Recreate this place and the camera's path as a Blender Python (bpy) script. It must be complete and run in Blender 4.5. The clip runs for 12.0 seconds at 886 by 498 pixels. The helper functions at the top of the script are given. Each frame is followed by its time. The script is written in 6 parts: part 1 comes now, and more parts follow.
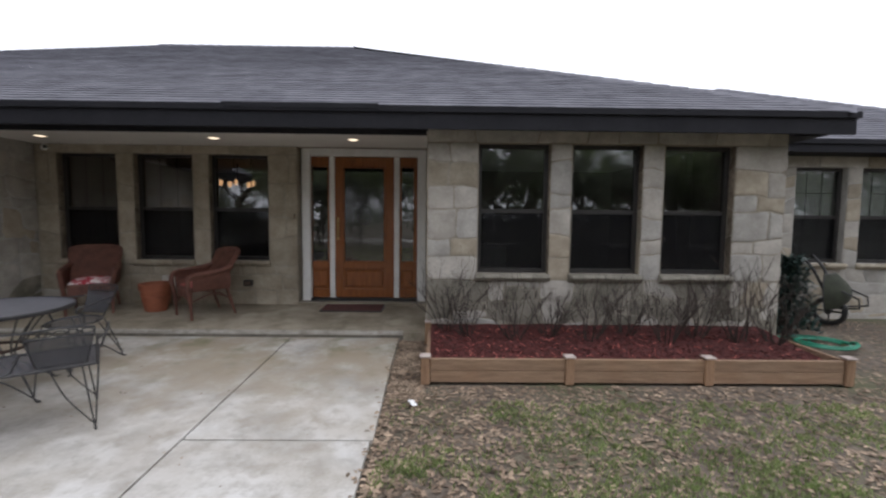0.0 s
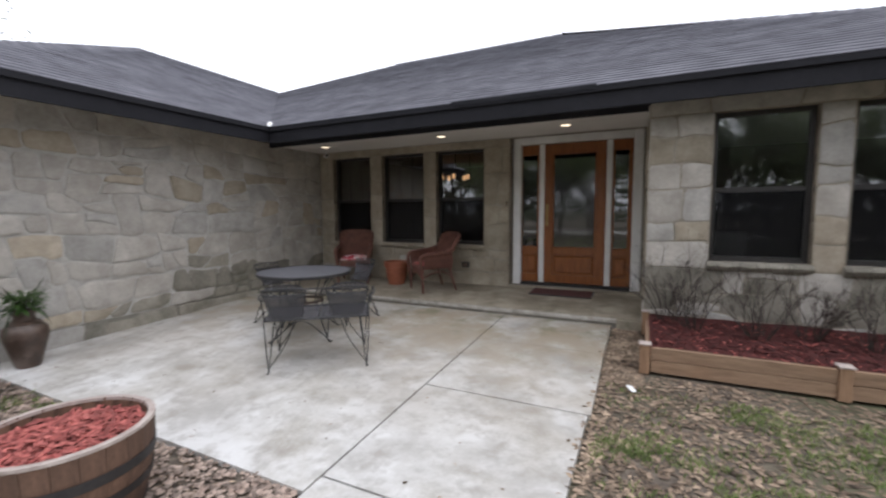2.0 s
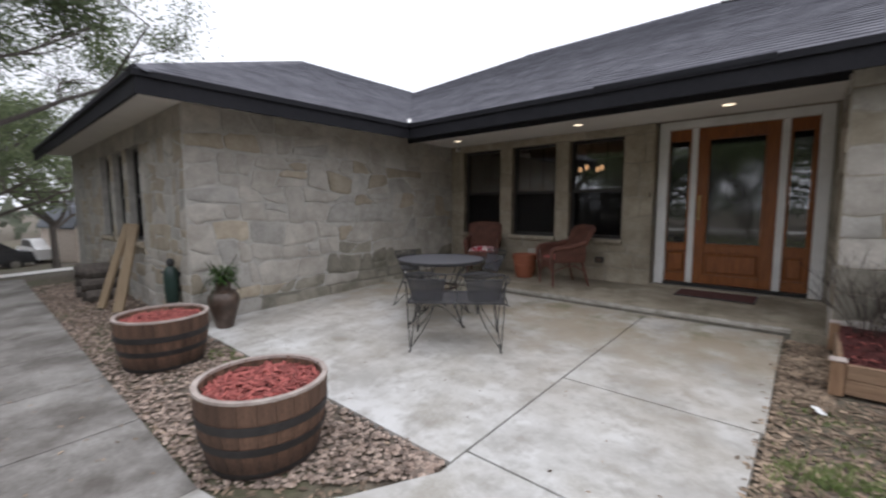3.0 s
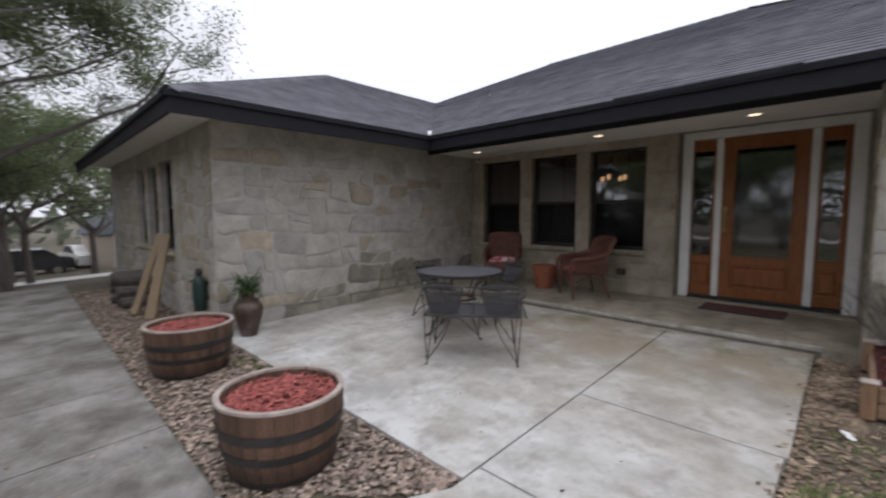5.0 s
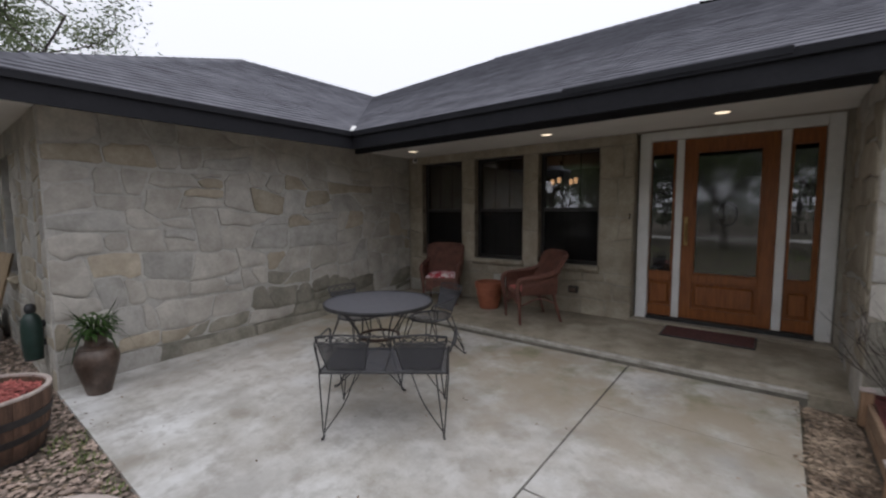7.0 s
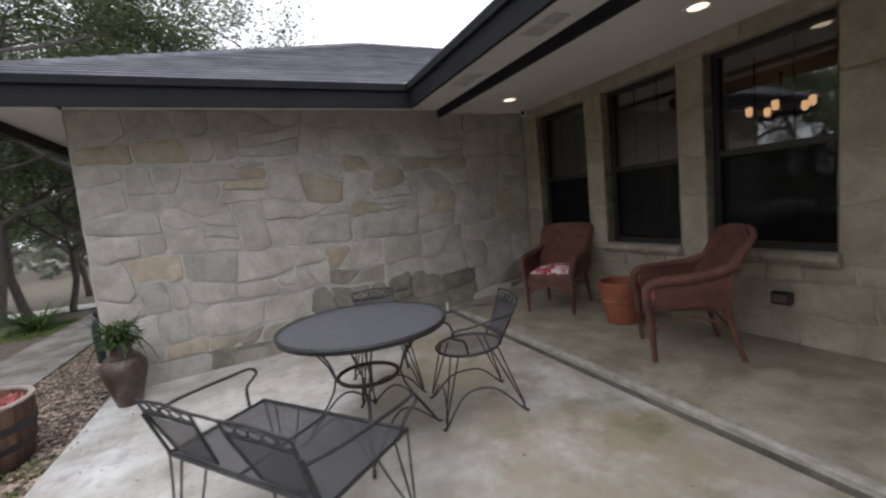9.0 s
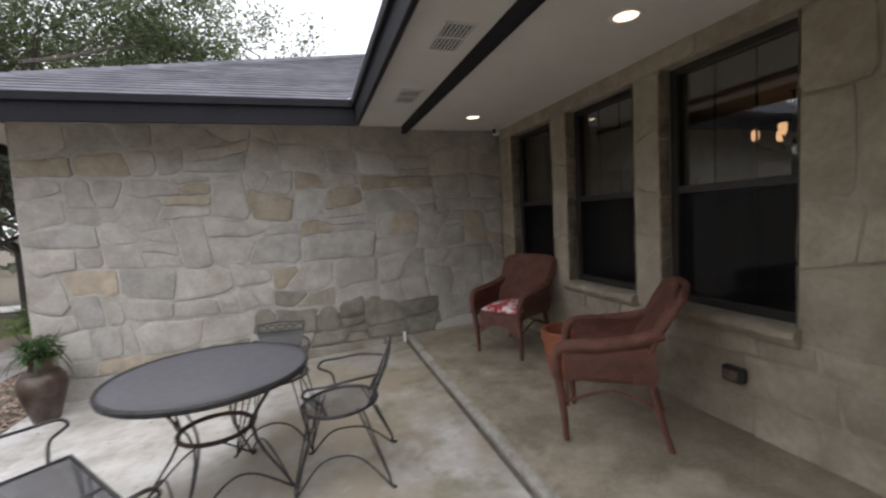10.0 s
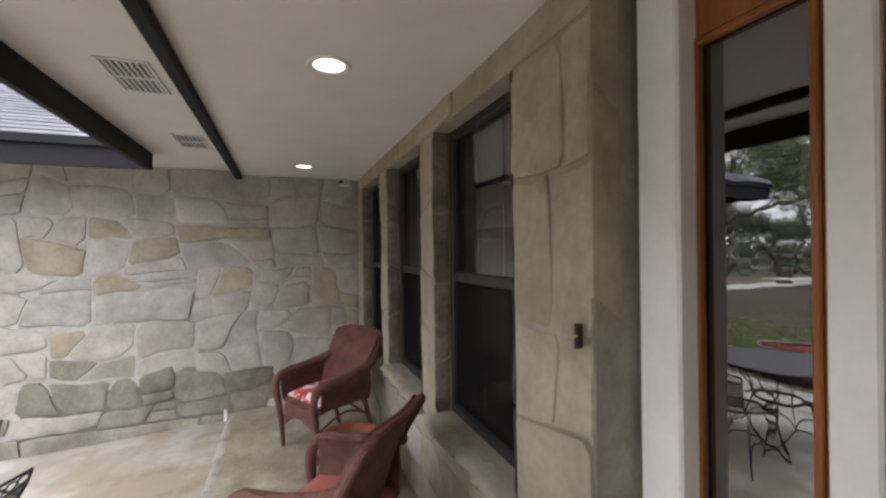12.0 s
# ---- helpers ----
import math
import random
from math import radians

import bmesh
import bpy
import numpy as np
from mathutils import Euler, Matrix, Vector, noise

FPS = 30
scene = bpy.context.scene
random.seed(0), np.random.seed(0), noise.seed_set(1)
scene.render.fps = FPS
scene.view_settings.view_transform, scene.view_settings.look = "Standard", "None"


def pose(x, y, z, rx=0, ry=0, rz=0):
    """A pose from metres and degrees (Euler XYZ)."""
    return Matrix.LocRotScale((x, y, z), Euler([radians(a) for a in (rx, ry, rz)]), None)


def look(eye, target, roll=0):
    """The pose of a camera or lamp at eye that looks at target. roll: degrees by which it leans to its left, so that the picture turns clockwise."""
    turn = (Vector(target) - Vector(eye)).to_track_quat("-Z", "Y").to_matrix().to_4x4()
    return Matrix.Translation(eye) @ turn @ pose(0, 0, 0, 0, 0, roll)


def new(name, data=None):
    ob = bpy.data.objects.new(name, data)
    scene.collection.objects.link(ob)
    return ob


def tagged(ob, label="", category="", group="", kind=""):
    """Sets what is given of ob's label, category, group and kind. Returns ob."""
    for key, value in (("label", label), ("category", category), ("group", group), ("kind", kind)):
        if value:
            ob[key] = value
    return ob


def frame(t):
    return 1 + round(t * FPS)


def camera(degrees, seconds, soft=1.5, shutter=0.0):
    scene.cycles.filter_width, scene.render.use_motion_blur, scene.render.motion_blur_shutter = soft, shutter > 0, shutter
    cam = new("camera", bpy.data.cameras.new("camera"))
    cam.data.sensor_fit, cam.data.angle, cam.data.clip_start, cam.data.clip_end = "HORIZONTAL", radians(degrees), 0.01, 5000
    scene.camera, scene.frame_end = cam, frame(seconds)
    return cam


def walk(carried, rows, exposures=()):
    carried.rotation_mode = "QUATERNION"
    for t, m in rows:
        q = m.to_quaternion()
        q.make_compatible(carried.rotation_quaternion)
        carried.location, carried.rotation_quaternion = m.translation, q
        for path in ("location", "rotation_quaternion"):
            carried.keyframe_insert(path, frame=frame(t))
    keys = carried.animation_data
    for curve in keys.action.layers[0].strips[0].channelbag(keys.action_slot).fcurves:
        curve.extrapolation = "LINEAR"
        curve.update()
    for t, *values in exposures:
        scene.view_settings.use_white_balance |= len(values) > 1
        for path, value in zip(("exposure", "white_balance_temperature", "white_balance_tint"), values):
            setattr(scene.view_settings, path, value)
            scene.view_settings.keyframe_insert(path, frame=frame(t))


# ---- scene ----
cam = camera(92.7, 12.0, soft=2.3, shutter=0.4)
PATH = [
    (0, (0.522, 0.193, 1.509), (0.547, 2.188, 1.369), 0.6),
    (0.5, (0.491, 0.128, 1.506), (0.34, 2.119, 1.389), 0.3),
    (1, (0.467, 0.089, 1.485), (0.092, 2.05, 1.358), -0.7),
    (1.5, (0.439, 0.062, 1.449), (-0.184, 1.954, 1.27), -1.1),
    (2, (0.395, 0.007, 1.414), (-0.468, 1.803, 1.238), -0.4),
    (2.5, (0.314, -0.053, 1.371), (-0.783, 1.609, 1.187), 0.1),
    (3, (0.251, -0.107, 1.358), (-1.07, 1.383, 1.163), -0.1),
    (3.2, (0.231, -0.128, 1.349), (-1.168, 1.288, 1.161), 0.0),
    (4.8, (0.317, -0.131, 1.411), (-1.159, 1.206, 1.227), -0.3),
    (5, (0.312, -0.096, 1.419), (-1.088, 1.323, 1.257), -0.1),
    (5.5, (0.334, 0.035, 1.447), (-0.859, 1.635, 1.308), 0.5),
    (6, (0.263, 0.257, 1.504), (-0.836, 1.916, 1.303), -0.8),
    (6.5, (0.1, 0.52, 1.559), (-1.081, 2.128, 1.422), 0.4),
    (7, (-0.108, 0.893, 1.592), (-1.353, 2.448, 1.419), -0.3),
    (7.5, (-0.266, 1.387, 1.56), (-1.639, 2.822, 1.327), -0.9),
    (7.7, (-0.317, 1.598, 1.578), (-1.765, 2.953, 1.314), -1.8),
    (9.3, (-0.512, 3.448, 1.397), (-2.388, 4.107, 1.182), -5.5),
    (9.5, (-0.51, 3.68, 1.446), (-2.404, 4.277, 1.212), -5.3),
    (10, (-0.504, 4.188, 1.525), (-2.411, 4.773, 1.375), -3.1),
    (10.3, (-0.509, 4.48, 1.571), (-2.409, 5.089, 1.437), -2.6),
    (10.5, (-0.515, 4.632, 1.591), (-2.405, 5.274, 1.48), -2.6),
    (11, (-0.574, 5.025, 1.619), (-2.451, 5.712, 1.544), -2.0),
    (11.5, (-0.616, 5.379, 1.677), (-2.469, 6.127, 1.595), -1.4),
    (12, (-0.631, 5.686, 1.773), (-2.501, 6.395, 1.774), -0.7),
]
EXPOSURES = [
    (0.0, -0.04, 6200, 14), (1.0, 0.22, 6200, 14), (2.0, 0.11, 6200, 14), (3.0, -0.10, 6200, 14), (5.0, -0.34, 6200, 14), (6.5, -0.42, 6200, 14), (7.5, -0.40, 6200, 14),
    (9.5, 0.22, 6300, 14), (10.5, 0.53, 6370, 14), (11.0, 0.78, 6370, 14), (11.5, 1.10, 6370, 14), (12.0, 1.38, 6420, 14),
]
walk(cam, [(t, look(eye, target, roll)) for t, eye, target, roll in PATH], EXPOSURES)

# ---- world and sun: an overcast day ----
world = bpy.data.worlds.new("overcast_sky")
scene.world = world
world.use_nodes = True
wn, wl = world.node_tree.nodes, world.node_tree.links
sky = wn.new("ShaderNodeTexSky")
sky.sky_type, sky.sun_disc = "NISHITA", False
sky.sun_elevation, sky.sun_rotation = radians(72.5), radians(108)
sky.dust_density, sky.air_density = 6.0, 1.0
grey = wn.new("ShaderNodeHueSaturation")
grey.inputs["Saturation"].default_value = 0.12
wl.new(sky.outputs[0], grey.inputs["Color"])
cloud = wn.new("ShaderNodeMixRGB")
cloud.inputs["Fac"].default_value = 0.82
# a cloud layer that is brightest overhead, as overcast skies are
dome, height, rise, tone = wn.new("ShaderNodeTexCoord"), wn.new("ShaderNodeSeparateXYZ"), wn.new("ShaderNodeMapRange"), wn.new("ShaderNodeMixRGB")
rise.inputs["To Min"].default_value, rise.inputs["To Max"].default_value = 0.0, 1.0
tone.inputs["Color1"].default_value, tone.inputs["Color2"].default_value = (8.5, 8.65, 9.0, 1), (10.9, 11.1, 11.5, 1)
wl.new(dome.outputs["Generated"], height.inputs[0]), wl.new(height.outputs["Z"], rise.inputs["Value"])
wl.new(rise.outputs[0], tone.inputs["Fac"]), wl.new(tone.outputs[0], cloud.inputs["Color2"])
wl.new(grey.outputs[0], cloud.inputs["Color1"])
wl.new(cloud.outputs[0], wn["Background"].inputs["Color"])
wn["Background"].inputs["Strength"].default_value = 0.16
sun_data = bpy.data.lights.new("sun", "SUN")
sun_data.energy, sun_data.angle, sun_data.color = 0.55, radians(60), (1.0, 0.97, 0.93)
sun = new("sun", sun_data)
sun.matrix_world = look((6, -2.0, 20), (0, 0, 0))


# ---- materials ----
def material(name, low, high, scale=6.0, rough=0.8, bump=0.3, fine=60.0, metal=0.0, vary=0.0, island=0.0, stains=None, stain_scale=1.2, stain_amount=0.5,
             stretch=(1, 1, 1), spec=0.5, edges=(0.45, 0.9), speckle=0.35):
    """Principled surface: colour between low and high by coarse and fine noise, optional stains, relief, and a shift of value per object or island."""
    m = bpy.data.materials.new(name)
    m.use_nodes = True
    n, l = m.node_tree.nodes, m.node_tree.links
    p = n["Principled BSDF"]
    co = n.new("ShaderNodeTexCoord")
    mp = n.new("ShaderNodeMapping")
    mp.inputs["Scale"].default_value = stretch
    l.new(co.outputs["Object"], mp.inputs["Vector"])
    a = n.new("ShaderNodeTexNoise")
    a.inputs["Scale"].default_value, a.inputs["Detail"].default_value, a.inputs["Roughness"].default_value = scale, 6, 0.65
    b = n.new("ShaderNodeTexNoise")
    b.inputs["Scale"].default_value, b.inputs["Detail"].default_value = fine, 3
    l.new(mp.outputs[0], a.inputs["Vector"]), l.new(mp.outputs[0], b.inputs["Vector"])
    mix = n.new("ShaderNodeMath")
    mix.operation = "MULTIPLY_ADD"
    mix.inputs[1].default_value = speckle
    l.new(b.outputs[0], mix.inputs[0]), l.new(a.outputs[0], mix.inputs[2])
    ramp = n.new("ShaderNodeValToRGB")
    ramp.color_ramp.elements[0].position, ramp.color_ramp.elements[1].position = edges
    ramp.color_ramp.elements[0].color, ramp.color_ramp.elements[1].color = (*low, 1), (*high, 1)
    l.new(mix.outputs[0], ramp.inputs[0])
    colour = ramp.outputs[0]
    if stains:
        c = n.new("ShaderNodeTexNoise")
        c.inputs["Scale"].default_value, c.inputs["Detail"].default_value, c.inputs["Roughness"].default_value = stain_scale, 5, 0.6
        l.new(co.outputs["Object"], c.inputs["Vector"])
        r = n.new("ShaderNodeValToRGB")
        r.color_ramp.elements[0].position, r.color_ramp.elements[1].position = 0.48, 0.72
        r.color_ramp.elements[0].color, r.color_ramp.elements[1].color = (0, 0, 0, 1), (stain_amount,) * 3 + (1,)
        l.new(c.outputs[0], r.inputs[0])
        x = n.new("ShaderNodeMixRGB")
        x.inputs["Color2"].default_value = (*stains, 1)
        l.new(r.outputs[0], x.inputs["Fac"]), l.new(colour, x.inputs["Color1"])
        colour = x.outputs[0]
    for amount, node, socket in ((vary, "ShaderNodeObjectInfo", "Random"), (island, "ShaderNodeNewGeometry", "Random Per Island")):
        if amount:
            o = n.new(node)
            k = n.new("ShaderNodeMapRange")
            k.inputs["To Min"].default_value, k.inputs["To Max"].default_value = 1 - amount, 1 + amount
            l.new(o.outputs[socket], k.inputs["Value"])
            h = n.new("ShaderNodeHueSaturation")
            l.new(k.outputs[0], h.inputs["Value"]), l.new(colour, h.inputs["Color"])
            colour = h.outputs[0]
    l.new(colour, p.inputs["Base Color"])
    p.inputs["Roughness"].default_value, p.inputs["Metallic"].default_value = rough, metal
    p.inputs["Specular IOR Level"].default_value = spec
    if bump:
        u = n.new("ShaderNodeBump")
        u.inputs["Strength"].default_value, u.inputs["Distance"].default_value = bump, 0.01
        l.new(mix.outputs[0], u.inputs["Height"]), l.new(u.outputs[0], p.inputs["Normal"])
    return m


def glass(name, tint, rough=0.02, base=0.08):
    """A pane that mirrors base of the light head-on and most of it at a glancing angle, and lets the rest through."""
    m = bpy.data.materials.new(name)
    m.use_nodes = True
    n, l = m.node_tree.nodes, m.node_tree.links
    out = n["Material Output"]
    clear, gloss, mix, lw = n.new("ShaderNodeBsdfTransparent"), n.new("ShaderNodeBsdfGlossy"), n.new("ShaderNodeMixShader"), n.new("ShaderNodeLayerWeight")
    bend, fr = n.new("ShaderNodeMath"), n.new("ShaderNodeMath")
    clear.inputs[0].default_value = (*tint, 1)
    gloss.inputs["Roughness"].default_value = rough
    lw.inputs["Blend"].default_value = 0.5
    bend.operation, fr.operation = "POWER", "MULTIPLY_ADD"
    bend.inputs[1].default_value, fr.inputs[1].default_value, fr.inputs[2].default_value = 3.5, 0.85 - base, base
    l.new(lw.outputs["Facing"], bend.inputs[0]), l.new(bend.outputs[0], fr.inputs[0])
    wob, bmp = n.new("ShaderNodeTexNoise"), n.new("ShaderNodeBump")
    wob.inputs["Scale"].default_value = 2.2
    bmp.inputs["Strength"].default_value, bmp.inputs["Distance"].default_value = 0.05, 0.02
    l.new(wob.outputs[0], bmp.inputs["Height"]), l.new(bmp.outputs[0], gloss.inputs["Normal"])
    l.new(fr.outputs[0], mix.inputs[0]), l.new(clear.outputs[0], mix.inputs[1]), l.new(gloss.outputs[0], mix.inputs[2])
    l.new(mix.outputs[0], out.inputs["Surface"])
    return m


def mesh_metal(name, colour, open_part, spec=0.5):
    """A fine woven or expanded metal sheet, part of which is holes too small to see."""
    m = bpy.data.materials.new(name)
    m.use_nodes = True
    n, l = m.node_tree.nodes, m.node_tree.links
    p, out = n["Principled BSDF"], n["Material Output"]
    p.inputs["Base Color"].default_value, p.inputs["Roughness"].default_value, p.inputs["Specular IOR Level"].default_value = (*colour, 1), 0.55, spec
    hole, mix, tex, r = n.new("ShaderNodeBsdfTransparent"), n.new("ShaderNodeMixShader"), n.new("ShaderNodeTexNoise"), n.new("ShaderNodeMapRange")
    tex.inputs["Scale"].default_value = 14.0
    r.inputs["To Min"].default_value, r.inputs["To Max"].default_value = open_part - 0.12, open_part + 0.12
    l.new(tex.outputs[0], r.inputs["Value"]), l.new(r.outputs[0], mix.inputs[0])
    l.new(p.outputs[0], mix.inputs[1]), l.new(hole.outputs[0], mix.inputs[2]), l.new(mix.outputs[0], out.inputs["Surface"])
    return m


def glow(name, colour, strength):
    m = bpy.data.materials.new(name)
    m.use_nodes = True
    n, l = m.node_tree.nodes, m.node_tree.links
    e = n.new("ShaderNodeEmission")
    e.inputs[0].default_value, e.inputs[1].default_value = (*colour, 1), strength
    l.new(e.outputs[0], n["Material Output"].inputs["Surface"])
    return m


def weave(name, low, high, scale=70.0):
    """Woven cane: crossed bands in relief and colour."""
    m = material(name, low, high, 9, 0.6, 0.0, 80, stains=(0.05, 0.02, 0.015), stain_scale=5, stain_amount=0.5)
    n, l = m.node_tree.nodes, m.node_tree.links
    p, co = n["Principled BSDF"], n.new("ShaderNodeTexCoord")
    w1, w2, mx, u = n.new("ShaderNodeTexWave"), n.new("ShaderNodeTexWave"), n.new("ShaderNodeMath"), n.new("ShaderNodeBump")
    w1.bands_direction, w2.bands_direction = "Z", "DIAGONAL"
    for w in (w1, w2):
        w.inputs["Scale"].default_value = scale / 3
        l.new(co.outputs["Object"], w.inputs["Vector"])
    mx.operation = "MAXIMUM"
    l.new(w1.outputs["Fac"], mx.inputs[0]), l.new(w2.outputs["Fac"], mx.inputs[1])
    u.inputs["Strength"].default_value, u.inputs["Distance"].default_value = 0.8, 0.006
    l.new(mx.outputs[0], u.inputs["Height"]), l.new(u.outputs[0], p.inputs["Normal"])
    return m


def thin_leaf(m, share):
    """Lets part of the light through a leaf material."""
    n, l = m.node_tree.nodes, m.node_tree.links
    p, t, mix = n["Principled BSDF"], n.new("ShaderNodeBsdfTranslucent"), n.new("ShaderNodeMixShader")
    l.new(p.inputs["Base Color"].links[0].from_socket, t.inputs["Color"])
    mix.inputs[0].default_value = share
    l.new(p.outputs[0], mix.inputs[1]), l.new(t.outputs[0], mix.inputs[2]), l.new(mix.outputs[0], n["Material Output"].inputs["Surface"])


LIMESTONE = material("limestone", (0.32, 0.297, 0.26), (0.5, 0.468, 0.415), 5, 0.9, 0.45, 30, vary=0.10, stains=(0.24, 0.215, 0.18), stain_scale=2.3, stain_amount=0.55)
LIMESTONE_GREY = material("grey_limestone", (0.29, 0.276, 0.25), (0.45, 0.43, 0.392), 5, 0.9, 0.5, 30, vary=0.10, stains=(0.19, 0.18, 0.155), stain_scale=3.0, stain_amount=0.6)
LIMESTONE_PALE = material("pale_limestone", (0.4, 0.38, 0.345), (0.58, 0.555, 0.51), 6, 0.9, 0.5, 30, vary=0.07, stains=(0.34, 0.31, 0.26), stain_scale=3.0, stain_amount=0.5)
LIMESTONE_TAN = material("tan_limestone", (0.31, 0.262, 0.195), (0.47, 0.41, 0.32), 6, 0.9, 0.45, 30, vary=0.12, stains=(0.28, 0.24, 0.19), stain_scale=3.5, stain_amount=0.6)
LIMESTONE_WARM = material("warm_limestone", (0.262, 0.224, 0.168), (0.42, 0.37, 0.288), 6, 0.9, 0.45, 30, vary=0.11, stains=(0.19, 0.155, 0.11), stain_scale=2.5, stain_amount=0.55)
# brown stone for the reveals, the shade inside the openings put into its colour
LIMESTONE_REVEAL_SHADE = material("shaded_reveal_limestone", (0.115, 0.088, 0.06), (0.29, 0.245, 0.185), 7, 0.92, 0.8, 35, vary=0.2, stains=(0.07, 0.052, 0.036), stain_scale=6.0, stain_amount=0.8)
LIMESTONE_DAMP = material("damp_limestone", (0.17, 0.155, 0.125), (0.33, 0.305, 0.25), 4, 0.85, 0.6, 40, vary=0.16, stains=(0.08, 0.077, 0.052), stain_scale=2.2, stain_amount=0.75)
MORTAR = material("mortar", (0.34, 0.325, 0.295), (0.52, 0.5, 0.46), 7, 0.95, 0.7, 60, stains=(0.22, 0.205, 0.175), stain_scale=2.2, stain_amount=0.6)
MORTAR_TAN = material("tan_mortar", (0.252, 0.224, 0.178), (0.383, 0.348, 0.287), 9, 0.95, 0.6, 60, stains=(0.17, 0.145, 0.11), stain_scale=2.2, stain_amount=0.6)
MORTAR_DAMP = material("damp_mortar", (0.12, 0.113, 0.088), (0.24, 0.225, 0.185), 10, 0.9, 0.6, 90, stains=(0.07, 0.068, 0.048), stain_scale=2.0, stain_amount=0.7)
CONCRETE = material("concrete", (0.344, 0.323, 0.28), (0.602, 0.593, 0.563), 1.1, 0.6, 0.2, 55, stains=(0.235, 0.205, 0.165), stain_scale=0.9, stain_amount=0.75, edges=(0.42, 0.72), speckle=0.16)
WALK_CONCRETE = material("weathered_concrete", (0.095, 0.085, 0.073), (0.315, 0.30, 0.278), 1.9, 0.8, 0.25, 40, stains=(0.075, 0.063, 0.052), stain_scale=2.4, stain_amount=0.8, edges=(0.42, 0.80), speckle=0.25)
PORCH_CONCRETE = material("worn_porch_concrete", (0.185, 0.155, 0.112), (0.39, 0.34, 0.262), 2.2, 0.7, 0.25, 50, stains=(0.145, 0.12, 0.085), stain_scale=1.7, stain_amount=0.75)
NOSING = material("pale_chipped_concrete", (0.24, 0.22, 0.185), (0.46, 0.435, 0.39), 9, 0.85, 0.6, 50, stains=(0.15, 0.14, 0.11), stain_scale=5.0, stain_amount=0.75)
RISER = material("dark_riser_concrete", (0.085, 0.076, 0.06), (0.21, 0.19, 0.155), 5, 0.9, 0.4, 50, stains=(0.06, 0.055, 0.045), stain_scale=3.0, stain_amount=0.7)
JOINT = material("joint", (0.06, 0.055, 0.05), (0.14, 0.13, 0.115), 14, 0.95, 0.4)
SHINGLE = material("shingles", (0.084, 0.084, 0.098), (0.175, 0.175, 0.197), 3.0, 0.92, 0.5, 120, island=0.12, vary=0.08, spec=0.3)
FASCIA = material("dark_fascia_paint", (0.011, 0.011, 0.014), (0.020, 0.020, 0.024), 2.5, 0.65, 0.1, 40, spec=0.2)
WHITE_PAINT = material("white_paint", (0.70, 0.69, 0.66), (0.80, 0.79, 0.77), 4, 0.55, 0.08, 50, stains=(0.5, 0.49, 0.46), stain_scale=3, stain_amount=0.4)
CEILING_PAINT = material("ceiling_paint", (0.681, 0.658, 0.621), (0.754, 0.731, 0.695), 3, 0.8, 0.12, 90)
DOOR_WOOD = material("varnished_wood", (0.15, 0.043, 0.0095), (0.3, 0.104, 0.025), 4, 0.32, 0.1, 40, stretch=(9, 9, 0.9), stains=(0.20, 0.055, 0.012), stain_scale=6, stain_amount=0.5)
WINDOW_METAL = material("bronze_window_metal", (0.018, 0.016, 0.015), (0.035, 0.032, 0.03), 8, 0.45, 0.05)
GLASS = glass("window_glass", (0.76, 0.78, 0.77), 0.01, 0.15)
DOOR_GLASS = glass("textured_door_glass", (0.22, 0.24, 0.23), 0.06, 0.23)
SIDE_GLASS = glass("dark_sidelight_glass", (0.22, 0.23, 0.23), 0.012, 0.26)
SCREEN = mesh_metal("insect_screen", (0.008, 0.008, 0.009), 0.55, 0.08)
IRON = material("dark_painted_iron", (0.02, 0.02, 0.022), (0.06, 0.058, 0.058), 20, 0.5, 0.2, 90, metal=0.3)
RUST = material("rusty_iron", (0.022, 0.012, 0.009), (0.065, 0.034, 0.022), 18, 0.8, 0.4, 80)
EXPANDED = mesh_metal("expanded_metal", (0.05, 0.05, 0.058), 0.42)
TABLE_MESH = mesh_metal("table_mesh", (0.085, 0.085, 0.095), 0.08)
WICKER = weave("red_brown_wicker", (0.085, 0.032, 0.023), (0.205, 0.085, 0.056))
CUSHION = material("red_white_cushion", (0.42, 0.015, 0.035), (0.78, 0.70, 0.68), 13, 0.95, 0.2, 30, edges=(0.66, 0.74))
SALMON = material("salmon_cushion", (0.36, 0.10, 0.085), (0.46, 0.15, 0.13), 5, 0.95, 0.2, 70)
TERRACOTTA = material("terracotta", (0.21, 0.062, 0.03), (0.34, 0.112, 0.055), 7, 0.7, 0.2, 50, stains=(0.18, 0.06, 0.03), stain_scale=5)
URN_CLAY = material("brown_glazed_clay", (0.035, 0.022, 0.017), (0.095, 0.062, 0.045), 6, 0.4, 0.2, 40, stains=(0.2, 0.15, 0.12), stain_scale=7)
DOORMAT = material("red_brown_doormat", (0.05, 0.022, 0.02), (0.14, 0.05, 0.045), 18, 1.0, 0.8, 150)
STAVE = material("oak_stave", (0.045, 0.025, 0.017), (0.17, 0.095, 0.06), 4, 0.8, 0.3, 50, vary=0.3, stretch=(6, 6, 1), stains=(0.03, 0.02, 0.016), stain_scale=4, stain_amount=0.8)
STAVE_RIM = material("pale_worn_oak", (0.25, 0.20, 0.175), (0.50, 0.43, 0.385), 6, 0.85, 0.3, 50)
HOOP = material("black_hoop_iron", (0.012, 0.011, 0.011), (0.04, 0.034, 0.032), 9, 0.65, 0.2, 60)
MULCH = material("red_mulch", (0.17, 0.028, 0.026), (0.48, 0.155, 0.13), 30, 0.95, 0.3, 120, island=0.4)
MULCH_DARK = material("dark_red_mulch", (0.032, 0.009, 0.008), (0.11, 0.024, 0.02), 25, 0.95, 0.4, 120, island=0.45)
